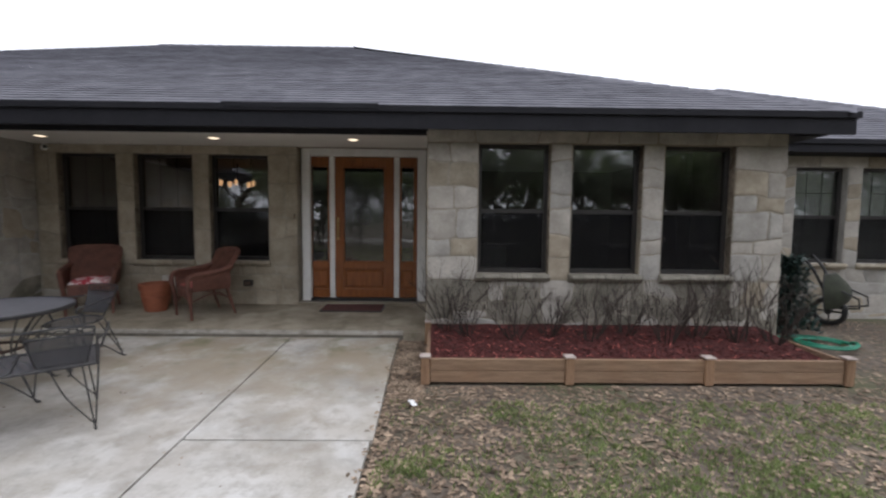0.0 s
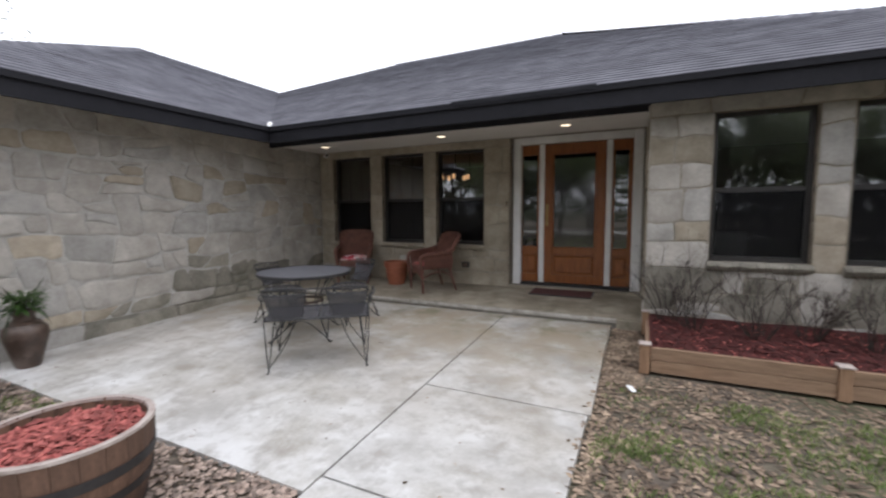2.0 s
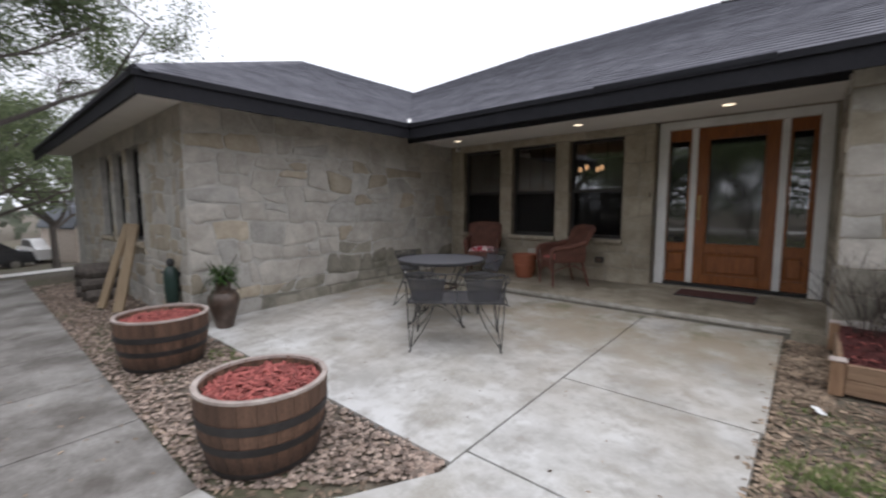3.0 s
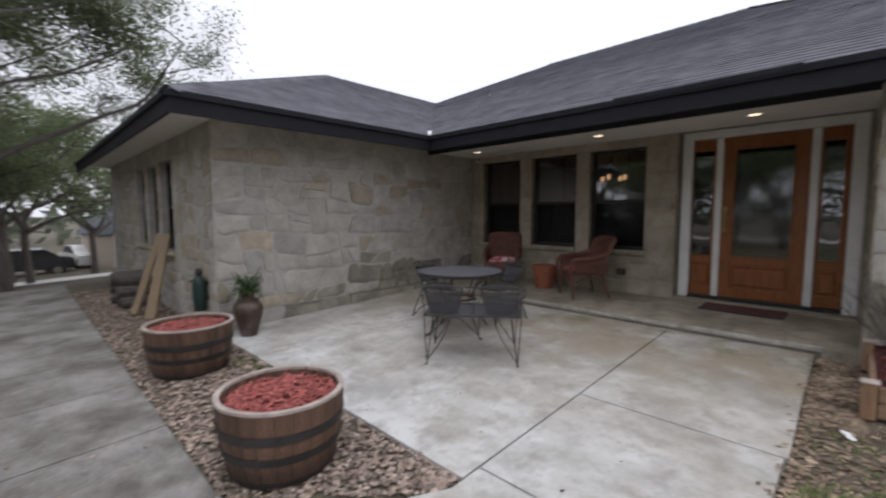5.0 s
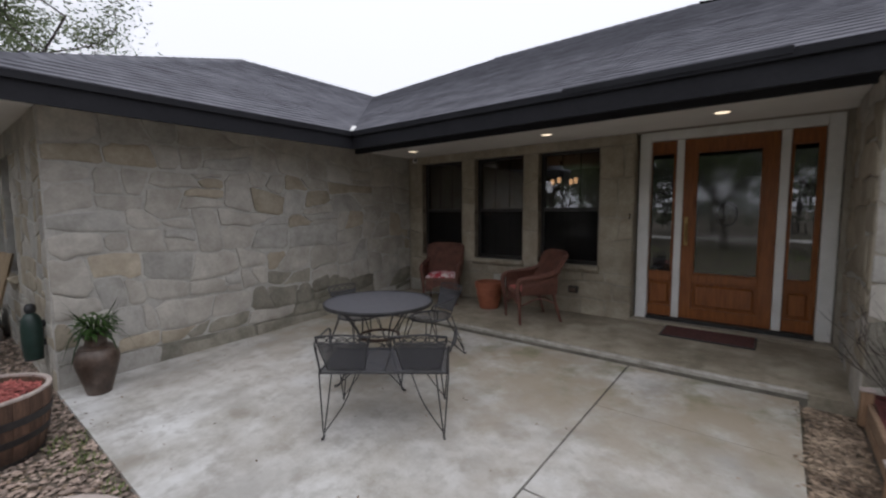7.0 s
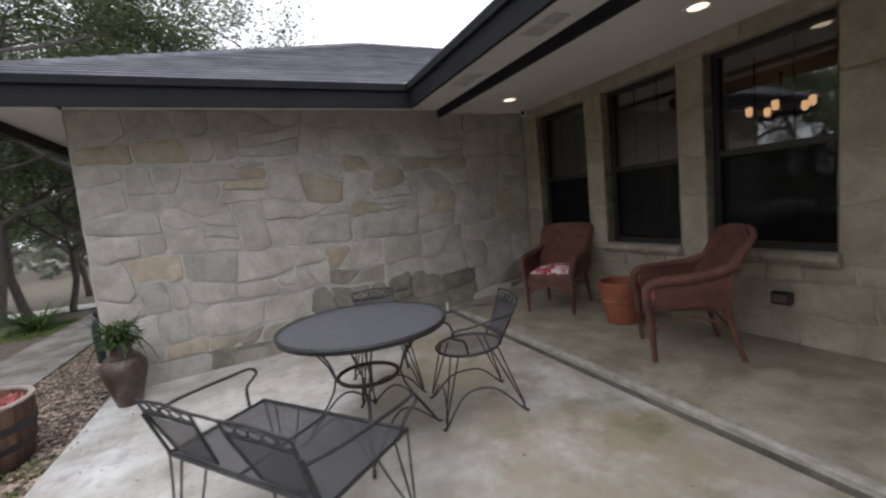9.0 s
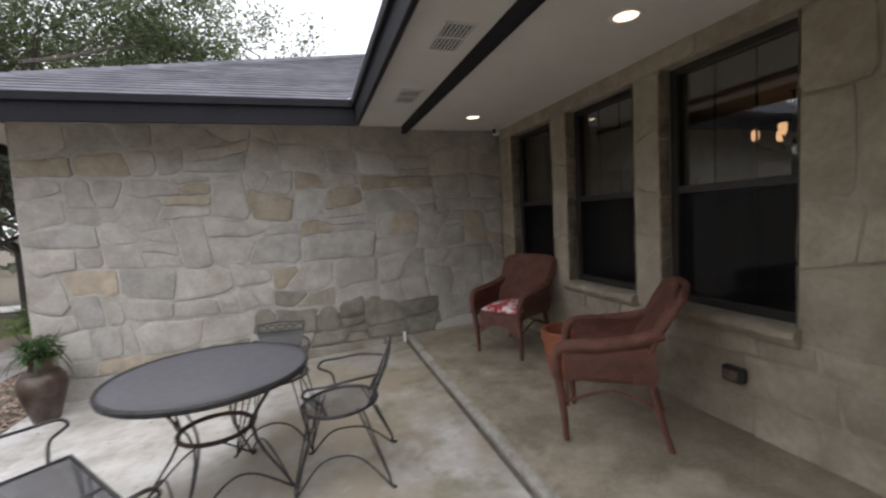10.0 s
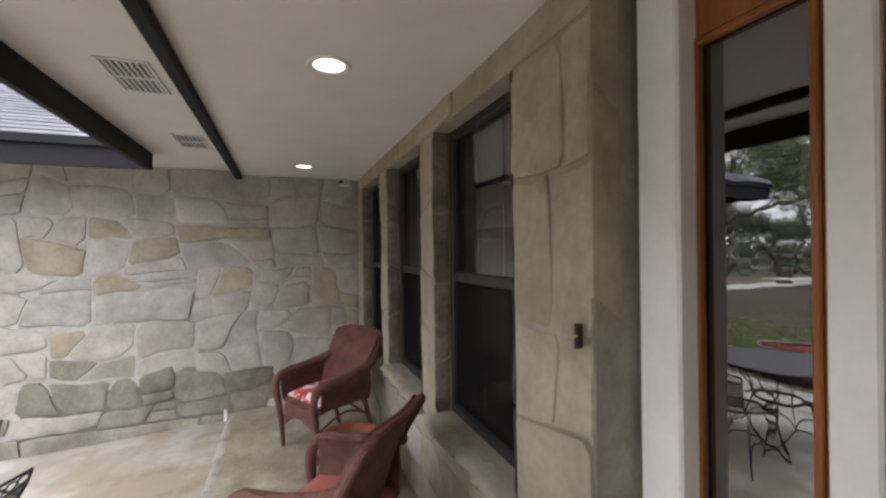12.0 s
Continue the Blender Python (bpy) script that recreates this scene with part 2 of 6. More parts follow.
CEDAR = material("cedar_board", (0.175, 0.108, 0.066), (0.35, 0.235, 0.15), 5, 0.8, 0.25, 60, vary=0.12, stretch=(0.7, 6, 6), stains=(0.24, 0.13, 0.07), stain_scale=3, stain_amount=0.5)
POST_WOOD = material("cedar_post", (0.2, 0.115, 0.065), (0.38, 0.24, 0.145), 6, 0.8, 0.25, 60, vary=0.1, stretch=(6, 6, 0.7))
PALE_WOOD = material("pale_lumber", (0.205, 0.146, 0.0868), (0.31, 0.232, 0.146), 5, 0.75, 0.2, 60, stretch=(6, 6, 0.8))
TWIG = material("bare_twig", (0.026, 0.019, 0.016), (0.062, 0.046, 0.038), 20, 0.9, 0.3)
BARK = material("oak_bark", (0.05, 0.042, 0.036), (0.14, 0.12, 0.105), 9, 0.95, 0.8, 50, stretch=(3, 3, 0.6))
LEAF = material("oak_leaf", (0.088, 0.122, 0.056), (0.235, 0.275, 0.145), 2, 0.7, 0.0, 30, island=0.45, vary=0.12)
LEAF_GREY = material("grey_green_leaf", (0.085, 0.1, 0.068), (0.18, 0.195, 0.14), 2, 0.7, 0.0, 30, island=0.4, vary=0.12)
PLANT_LEAF = material("green_leaf", (0.03, 0.075, 0.015), (0.09, 0.17, 0.04), 8, 0.5, 0.0, 30, island=0.35)
DARK_LEAF = material("dark_green_leaf", (0.018, 0.035, 0.014), (0.055, 0.085, 0.035), 8, 0.55, 0.0, 30, island=0.35)
SOIL = material("leafy_soil", (0.05, 0.039, 0.03), (0.19, 0.155, 0.12), 14, 0.98, 1.0, 90, stains=(0.085, 0.10, 0.04), stain_scale=0.8, stain_amount=0.85)
GRASS = material("grass_blade", (0.14, 0.20, 0.065), (0.36, 0.44, 0.18), 3, 0.7, 0.0, 20, island=0.4)
DRY_LEAF = material("fallen_leaf", (0.085, 0.055, 0.036), (0.38, 0.29, 0.205), 3, 0.85, 0.0, 20, island=0.6)
PEBBLE = material("river_gravel", (0.165, 0.115, 0.088), (0.42, 0.335, 0.275), 9, 0.8, 0.1, 50, island=0.55)
HOSE = material("green_hose", (0.01, 0.16, 0.09), (0.02, 0.24, 0.15), 8, 0.4, 0.05)
DARK_GREEN = material("dark_green_plastic", (0.008, 0.022, 0.018), (0.02, 0.048, 0.038), 8, 0.4, 0.05)
BLACK_PLASTIC = material("black_plastic", (0.012, 0.012, 0.013), (0.03, 0.03, 0.03), 9, 0.45, 0.05)
OLIVE = material("olive_fabric", (0.018, 0.021, 0.013), (0.05, 0.056, 0.036), 7, 0.9, 0.3, 60)
WHITE_PLASTIC = material("white_plastic", (0.72, 0.72, 0.70), (0.80, 0.80, 0.78), 9, 0.4, 0.03)
ROOM_WALL = material("room_wall", (0.20, 0.185, 0.165), (0.27, 0.25, 0.225), 2, 0.9, 0.05)
ROOM_FLOOR = material("room_floor", (0.10, 0.065, 0.04), (0.18, 0.12, 0.08), 3, 0.5, 0.1, stretch=(1, 8, 1))
BLIND = material("white_blind", (0.66, 0.66, 0.64), (0.76, 0.76, 0.74), 3, 0.8, 0.05)
LAMP_GLOW = glow("lamp_glow", (1.0, 0.80, 0.55), 1.9)
BULB_GLOW = glow("amber_shade_glow", (1.0, 0.54, 0.26), 1.35)
BRASS = material("brass", (0.35, 0.24, 0.10), (0.5, 0.36, 0.16), 9, 0.35, 0.05, metal=0.9)
SHED_WALL = material("tan_siding", (0.46, 0.38, 0.31), (0.58, 0.50, 0.42), 2, 0.85, 0.15, 30, stretch=(1, 1, 6))
SHED_ROOF = material("blue_grey_roof", (0.10, 0.11, 0.13), (0.17, 0.18, 0.20), 4, 0.8, 0.3, 50)
CAR_PAINT_WHITE = material("white_car_paint", (0.68, 0.68, 0.68), (0.74, 0.74, 0.74), 2, 0.25, 0.0)
CAR_PAINT_DARK = material("dark_car_paint", (0.03, 0.03, 0.034), (0.045, 0.045, 0.05), 2, 0.25, 0.0)
ROAD = material("pale_road", (0.52, 0.50, 0.47), (0.68, 0.66, 0.63), 1.5, 0.85, 0.2, 40)
PAPER = material("white_paper", (0.75, 0.75, 0.74), (0.82, 0.82, 0.8), 30, 0.9, 0.2)
CHROME = material("satin_nickel", (0.4, 0.38, 0.35), (0.5, 0.48, 0.45), 9, 0.3, 0.0, metal=1.0)

for m in (LEAF, LEAF_GREY, PLANT_LEAF, DARK_LEAF, GRASS):
    thin_leaf(m, 0.45)


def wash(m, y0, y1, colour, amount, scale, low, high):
    """Soft-edged stains and paler and darker patches, of their own shape, that thicken from y0 to y1."""
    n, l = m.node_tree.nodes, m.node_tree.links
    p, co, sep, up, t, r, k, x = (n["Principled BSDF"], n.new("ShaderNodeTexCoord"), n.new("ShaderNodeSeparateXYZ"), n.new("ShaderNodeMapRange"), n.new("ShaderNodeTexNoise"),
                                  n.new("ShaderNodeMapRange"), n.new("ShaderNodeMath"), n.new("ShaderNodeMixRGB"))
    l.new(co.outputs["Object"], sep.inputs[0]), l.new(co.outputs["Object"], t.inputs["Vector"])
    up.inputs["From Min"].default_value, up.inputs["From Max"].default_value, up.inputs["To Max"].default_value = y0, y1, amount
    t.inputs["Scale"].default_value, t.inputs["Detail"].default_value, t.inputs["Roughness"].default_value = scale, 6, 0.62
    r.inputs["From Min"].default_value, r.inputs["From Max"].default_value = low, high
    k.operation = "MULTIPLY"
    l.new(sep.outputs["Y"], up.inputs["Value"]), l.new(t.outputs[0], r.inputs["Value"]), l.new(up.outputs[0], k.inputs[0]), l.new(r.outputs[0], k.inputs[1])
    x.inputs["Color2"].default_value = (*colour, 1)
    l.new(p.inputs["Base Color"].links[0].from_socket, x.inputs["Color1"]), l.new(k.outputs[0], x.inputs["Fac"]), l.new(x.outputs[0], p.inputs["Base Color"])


wash(CONCRETE, -5, -4, (0.60, 0.595, 0.575), 0.6, 0.55, 0.50, 0.62)
# paler patches, thicker towards the front of the patio
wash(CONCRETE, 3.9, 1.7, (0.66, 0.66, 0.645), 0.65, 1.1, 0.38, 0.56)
wash(CONCRETE, -5, -4, (0.30, 0.285, 0.255), 0.7, 1.7, 0.47, 0.66)
wash(CONCRETE, -5, -4, (0.25, 0.225, 0.19), 0.6, 4.2, 0.53, 0.68)
wash(CONCRETE, -5, -4, (0.31, 0.295, 0.265), 0.5, 9.0, 0.52, 0.66)
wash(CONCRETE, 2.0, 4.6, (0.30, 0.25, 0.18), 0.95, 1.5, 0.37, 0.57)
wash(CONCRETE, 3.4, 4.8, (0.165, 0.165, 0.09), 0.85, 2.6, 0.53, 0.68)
wash(PORCH_CONCRETE, 4, 4.5, (0.44, 0.395, 0.31), 0.8, 2.1, 0.50, 0.68)
# darker patches, thicker towards the step edge
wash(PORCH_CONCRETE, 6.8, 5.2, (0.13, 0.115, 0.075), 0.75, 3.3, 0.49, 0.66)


# ---- mesh helpers ----
def curve(points, n=5, closed=False):
    """Points of a smooth line through the given ones."""
    p = [Vector(q) for q in points]
    out = []
    for i in range(len(p) - 1):
        a, b, c, d = p[max(0, i - 1)], p[i], p[i + 1], p[min(len(p) - 1, i + 2)]
        for k in range(n):
            t = k / n
            out.append(0.5 * (2 * b + (c - a) * t + (2 * a - 5 * b + 4 * c - d) * t * t + (3 * b - a - 3 * c + d) * t ** 3))
    return out + [p[-1]]



class Shape:
    """Vertices and faces of one mesh."""

    def __init__(self):
        self.v, self.f = [], []

    def add(self, verts, faces):
        k = len(self.v)
        self.v += [tuple(p) for p in verts]
        self.f += [tuple(i + k for i in f) for f in faces]
        return self

    def box(self, x0, y0, z0, x1, y1, z1, c=0.0, m=None):
        """A box with chamfered edges of width c, moved by m."""
        c = min(c, abs(x1 - x0) / 2.1, abs(y1 - y0) / 2.1, abs(z1 - z0) / 2.1)
        if c <= 0:
            pts = [(x, y, z) for x in (x0, x1) for y in (y0, y1) for z in (z0, z1)]
            faces = [(0, 1, 3, 2), (4, 6, 7, 5), (0, 4, 5, 1), (2, 3, 7, 6), (0, 2, 6, 4), (1, 5, 7, 3)]
        else:
            bm = bmesh.new()
            bmesh.ops.create_cube(bm, size=1)
            for v in bm.verts:
                v.co = ((x0 + x1) / 2 + v.co.x * (x1 - x0), (y0 + y1) / 2 + v.co.y * (y1 - y0), (z0 + z1) / 2 + v.co.z * (z1 - z0))
            bmesh.ops.bevel(bm, geom=bm.edges[:], offset=c, segments=1, affect="EDGES")
            bm.verts.index_update()
            pts, faces = [v.co.copy() for v in bm.verts], [tuple(v.index for v in f.verts) for f in bm.faces]
            bm.free()
        if m is not None:
            pts = [m @ Vector(p) for p in pts]
        return self.add(pts, faces)

    def tube(self, points, r, n=8, r1=None, closed=False):
        """A round bar along points; r1 is the radius at its end."""
        pts = [Vector(p) for p in points]
        r1 = r if r1 is None else r1
        verts, faces, last = [], [], None
        for i, p in enumerate(pts):
            a, b = pts[i - 1 if i or closed else 0], pts[(i + 1) % len(pts) if closed or i + 1 < len(pts) else i]
            d = (b - a).normalized()
            side = d.orthogonal().normalized() if last is None else (last - d * last.dot(d)).normalized()
            last, up = side, d.cross(side)
            rad = r + (r1 - r) * i / max(1, len(pts) - 1)
            verts += [p + rad * (math.cos(2 * math.pi * k / n) * side + math.sin(2 * math.pi * k / n) * up) for k in range(n)]
        for i in range(len(pts) if closed else len(pts) - 1):
            j = (i + 1) % len(pts)
            faces += [(i * n + k, i * n + (k + 1) % n, j * n + (k + 1) % n, j * n + k) for k in range(n)]
        if not closed:
            faces += [tuple(range(n))[::-1], tuple(range((len(pts) - 1) * n, len(pts) * n))]
        return self.add(verts, faces)

    def lathe(self, profile, n=32, x=0.0, y=0.0, cap=True):
        """Profile of (radius, z) turned about the upright through x, y."""
        verts = [(x + r * math.cos(2 * math.pi * k / n), y + r * math.sin(2 * math.pi * k / n), z) for r, z in profile for k in range(n)]
        faces = [(i * n + k, i * n + (k + 1) % n, (i + 1) * n + (k + 1) % n, (i + 1) * n + k) for i in range(len(profile) - 1) for k in range(n)]
        if cap:
            faces += [tuple(range(n))[::-1], tuple(range((len(profile) - 1) * n, len(profile) * n))]
        return self.add(verts, faces)

    def grid(self, rows):
        """A sheet through rows of points."""
        w = len(rows[0])
        return self.add([p for r in rows for p in r], [(i * w + k, i * w + k + 1, (i + 1) * w + k + 1, (i + 1) * w + k) for i in range(len(rows) - 1) for k in range(w - 1)])

    def prism(self, outline, z0, z1):
        """An outline of (x, y) pairs raised from z0 to z1; each z may be a function of x, y."""
        n = len(outline)
        a, b = (z if callable(z) else (lambda x, y, z=z: z) for z in (z0, z1))
        verts = [(x, y, a(x, y)) for x, y in outline] + [(x, y, b(x, y)) for x, y in outline]
        return self.add(verts, [tuple(range(n))[::-1], tuple(range(n, 2 * n))] + [(i, (i + 1) % n, n + (i + 1) % n, n + i) for i in range(n)])

    def mesh(self, name, mat, smooth=False):
        me = bpy.data.meshes.new(name)
        me.from_pydata(self.v, [], self.f)
        me.materials.append(mat)
        bm = bmesh.new()
        bm.from_mesh(me)
        if len(bm.faces) < 6000:
            bmesh.ops.recalc_face_normals(bm, faces=bm.faces)
        bm.to_mesh(me)
        bm.free()
        if smooth:
            me.shade_smooth()
            me.set_sharp_from_angle(angle=radians(40))
        return me


def thing(name, at, label, category, group="", kind=""):
    ob = new(name)
    ob.matrix_basis = at
    ob.empty_display_size = 0.1
    return tagged(ob, label, category, group, kind)


def part(name, shape, mat, parent=None, label="", smooth=False):
    ob = new(name, shape.mesh(name, mat, smooth))
    ob.parent = parent
    if label:
        ob["label"] = label
    return ob


def solid(name, shape, mat, label, category, kind="", group="", smooth=False):
    return tagged(new(name, shape.mesh(name, mat, smooth)), label, category, group, kind)


def lay(y):
    """Height of the sloping ground and paving at y."""
    return 0.045 * (min(max(y, -2.0), 5.2) - 3.02)


def porch_z(y):
    return 0.160 + 0.045 * (y - 5.17)


# ---- ground, paving ----
def span(a, b, near, step, grow=1.35):
    """Coordinates from a to b, close together within near."""
    out = list(np.arange(near[0], near[1] + 0.01, step))
    x, d = near[1], step
    while x < b:
        d *= grow
        x += d
        out.append(x)
    x, d = near[0], step
    while x > a:
        d *= grow
        x -= d
        out.insert(0, x)
    return [float(v) for v in out]


gx, gy = span(-900, 900, (-12, 8), 0.5), span(-900, 900, (-4, 6), 0.5)


def ground_z(x, y):
    return lay(y) - 0.035 - 0.1 * min(max(-12.0 - x, 0.0), 16.0)


rows = [[(x, y, ground_z(x, y)) for x in gx] for y in gy]
solid("ground", Shape().grid(rows), SOIL, "brown soil with dead leaves and patches of thin grass", "ground", "structure")

patio = thing("patio", Matrix(), "stained pale grey concrete patio slabs with dark joints", "patio", kind="structure")
PATIO_X, LAWN_X, STEP_Y = -1.20, 0.07, 5.17
slabs = (
    [(-5.345, 1.62), (PATIO_X - 0.012, 1.60), (PATIO_X - 0.012, STEP_Y - 0.026), (-5.345, STEP_Y - 0.026)],
    [(PATIO_X + 0.004, 1.745), (LAWN_X, 1.745), (LAWN_X, 2.975), (PATIO_X + 0.004, 2.975)],
    [(PATIO_X + 0.004, 2.99), (LAWN_X + 0.02, 2.99), (LAWN_X, 4.19), (PATIO_X + 0.004, 4.19)],
    [(PATIO_X + 0.004, 4.194), (LAWN_X, 4.194), (LAWN_X, STEP_Y - 0.026), (PATIO_X + 0.004, STEP_Y - 0.026)],
    [(PATIO_X + 0.004, 1.73), (LAWN_X, 1.73), (LAWN_X, -0.55), (-2.10, -0.55), (-2.10, 0.60), (-1.80, 0.66), (-1.45, 1.05), (PATIO_X + 0.004, 1.50)],
)
for outline in slabs:
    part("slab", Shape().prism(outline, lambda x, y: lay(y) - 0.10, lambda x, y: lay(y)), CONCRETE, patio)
part("joint_filler", Shape().prism([(-5.3, 1.66), (0.05, 1.66), (0.05, 5.16), (-5.3, 5.16)], lambda x, y: lay(y) - 0.06, lambda x, y: lay(y) - 0.012), JOINT, patio)

walkway = thing("pavement", Matrix(), "grey concrete garden walk with joints between its slabs", "walkway", kind="structure")
x = -2.115
while x > -11.5:
    part("slab", Shape().prism([(x - 1.10, -0.45), (x, -0.45), (x, 0.60), (x - 1.10, 0.60)], lambda x, y: lay(y) - 0.10, lambda x, y: lay(y) - 0.004), WALK_CONCRETE, walkway)
    x -= 1.115

porch = Shape().prism([(-5.345, STEP_Y), (0.10, STEP_Y), (0.40, STEP_Y - 0.03), (0.40, 6.60), (-5.345, 6.60)], -0.1, lambda x, y: porch_z(y))
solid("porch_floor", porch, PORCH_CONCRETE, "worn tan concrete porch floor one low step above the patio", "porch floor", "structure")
rows = []
for i in range(161):
    x = -5.33 + 5.45 * i / 160
    z, e = porch_z(STEP_Y), 0.010 * noise.noise((x * 5, 0.0, 2.0)) + 0.007 * noise.noise((x * 17, 0.0, 7.0))
    chip = 0.014 * max(0.0, noise.noise((x * 9, 3.0, 1.0)) - 0.15)
    rows.append([(x, STEP_Y + 0.055 + 2 * e, z + 0.0015), (x, STEP_Y + 0.034 + e, z + 0.007), (x, STEP_Y + 0.006 + chip, z + 0.006 - chip), (x, STEP_Y - 0.010 + chip + 0.4 * e, z - 0.006 - chip), (x, STEP_Y - 0.008 + 0.4 * e, z - 0.04)])
solid("porch_nosing", Shape().grid(rows), NOSING, "pale chipped concrete edge of the porch step", "step edge", "structure", smooth=True)

# strip over the step's front face, darker than the porch floor
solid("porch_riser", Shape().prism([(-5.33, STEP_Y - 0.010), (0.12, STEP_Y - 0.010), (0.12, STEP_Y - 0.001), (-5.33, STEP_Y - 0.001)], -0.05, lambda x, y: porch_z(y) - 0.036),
      RISER, "dark riser of the low porch step", "step riser", "structure")

# ---- the house: walls behind the stone facing ----
WEST_X, WEST_Y, FRONT_Y, BLOCK_Y, PIER_X, EAST_X = -5.345, 1.63, 6.47, 5.05, 0.40, 4.52
SOFFIT = 2.60
T = 0.24


def wall_along_x(name, x0, x1, y, z0, z1, holes, label, mortar=MORTAR):
    """A wall whose face looks south at y, with holes (x0, x1, z0, z1) right through it."""
    s, x = Shape(), x0
    for a, b, c, d in sorted(holes):
        s.box(x, y, z0, a, y + T, z1)
        s.box(a, y, z0, b, y + T, c)
        s.box(a, y, d, b, y + T, z1)
        x = b
    s.box(x, y, z0, x1, y + T, z1)
    return solid(name, s, mortar, label, "wall", "structure")


PORCH_WINDOWS = [(-5.02, -4.17, 0.87, 2.42), (-3.92, -3.07, 0.87, 2.42), (-2.83, -1.97, 0.87, 2.42)]
DOOR_HOLE = (-1.55, 0.345, 0.25, 2.545)
BLOCK_WINDOWS = [(0.98, 1.80, 0.89, 2.38), (2.05, 2.86, 0.89, 2.38), (3.11, 3.92, 0.89, 2.38)]
EAST_WINDOWS = [(5.84, 6.62, 0.91, 2.34), (6.84, 7.62, 0.91, 2.34)]
SOUTH_WINDOWS = [(-7.90, -7.20, 0.86, 2.28), (-8.85, -8.15, 0.86, 2.28), (-9.80, -9.10, 0.86, 2.28)]
wall_north = wall_along_x("wall_north", WEST_X, PIER_X, FRONT_Y, -0.1, SOFFIT, PORCH_WINDOWS + [DOOR_HOLE], "grey limestone porch wall with three tall windows and the entrance", MORTAR_TAN)
wall_front = wall_along_x("wall_front", PIER_X, EAST_X, BLOCK_Y, -0.1, SOFFIT, BLOCK_WINDOWS, "grey limestone house wall with three dark windows above the planter bed", MORTAR_TAN)
wall_east = wall_along_x("wall_east", EAST_X, 10.2, FRONT_Y, -0.1, SOFFIT, EAST_WINDOWS, "limestone wall with two gridded windows set back beyond the house corner")
wall_south = wall_along_x("wall_south", -12.6, WEST_X, WEST_Y, -0.3, SOFFIT, SOUTH_WINDOWS, "grey limestone end wall of the wing with three narrow windows")
wall_west = solid("wall_west", Shape().box(WEST_X - T, WEST_Y + T, -0.3, WEST_X, FRONT_Y + T, SOFFIT), MORTAR, "pale irregular limestone wall of the wing beside the patio, damp near its foot", "wall", "structure")
wall_return = solid("wall_return", Shape().box(PIER_X, BLOCK_Y + T, -0.1, PIER_X + T, FRONT_Y, SOFFIT), MORTAR, "limestone side wall of the porch beside the door", "wall", "structure")
wall_corner = solid("wall_corner", Shape().box(EAST_X - T, BLOCK_Y + T, -0.1, EAST_X, FRONT_Y, SOFFIT), MORTAR, "limestone side wall at the house corner", "wall", "structure")
back = Shape().box(-12.6, 16, -0.3, 10.2, 16.2, SOFFIT).box(-12.8, WEST_Y, -0.3, -12.6, 16.2, SOFFIT).box(10.2, FRONT_Y, -0.3, 10.4, 16.2, SOFFIT)
solid("wall_back", back, MORTAR, "plain back walls of the house", "wall", "structure")

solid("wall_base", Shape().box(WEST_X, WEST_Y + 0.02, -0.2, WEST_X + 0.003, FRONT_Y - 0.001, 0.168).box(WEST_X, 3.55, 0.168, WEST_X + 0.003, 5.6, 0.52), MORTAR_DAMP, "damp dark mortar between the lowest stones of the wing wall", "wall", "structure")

# dark rooms behind the glass
rooms = Shape().box(-5.1, 10.4, 0.2, 0.4, 10.5, 2.6).box(0.7, 9.4, 0.2, 4.3, 9.5, 2.6).box(0.3, FRONT_Y + T, 0.2, 0.4, 10.4, 2.6).box(-5.2, FRONT_Y + T, 0.2, -5.1, 10.4, 2.6)
rooms.box(4.9, 10.0, 0.2, 9.9, 10.1, 2.6).box(-12.3, 5.0, 0.0, -5.7, 5.1, 2.6).box(4.27, 6.8, 0.2, 4.4, 9.4, 2.6)
solid("room_walls", rooms, ROOM_WALL, "dim beige walls of the rooms behind the windows", "wall", "structure")
solid("room_floor", Shape().box(-12.5, 1.9, 0.12, -5.6, 6.7, 0.16).box(-5.1, 6.72, 0.16, 4.3, 10.4, 0.2).box(0.66, 5.3, 0.16, 4.27, 6.72, 0.2).box(4.3, 6.72, 0.16, 9.9, 10, 0.2), ROOM_FLOOR,
      "brown plank floor of the rooms indoors", "floor", "structure")
solid("room_ceiling", Shape().box(-12.5, 1.9, 2.56, -5.6, 16, 2.60).box(-5.6, 6.72, 2.56, 10.1, 16, 2.60).box(0.66, 5.3, 2.56, 4.27, 6.72, 2.60), CEILING_PAINT, "pale ceiling of the rooms indoors", "ceiling", "structure")

# ---- roof ----
EAVE_Z, PITCH = 2.68, 0.475
MAIN_Y, WING_X, WING_Y, MAIN_E, FAR_Y, FAR_E = 4.66, -4.68, 1.05, 4.91, 6.08, 10.6
RIDGE_RUN, WING_RUN, FAR_RUN = 6.52, 4.30, 3.8


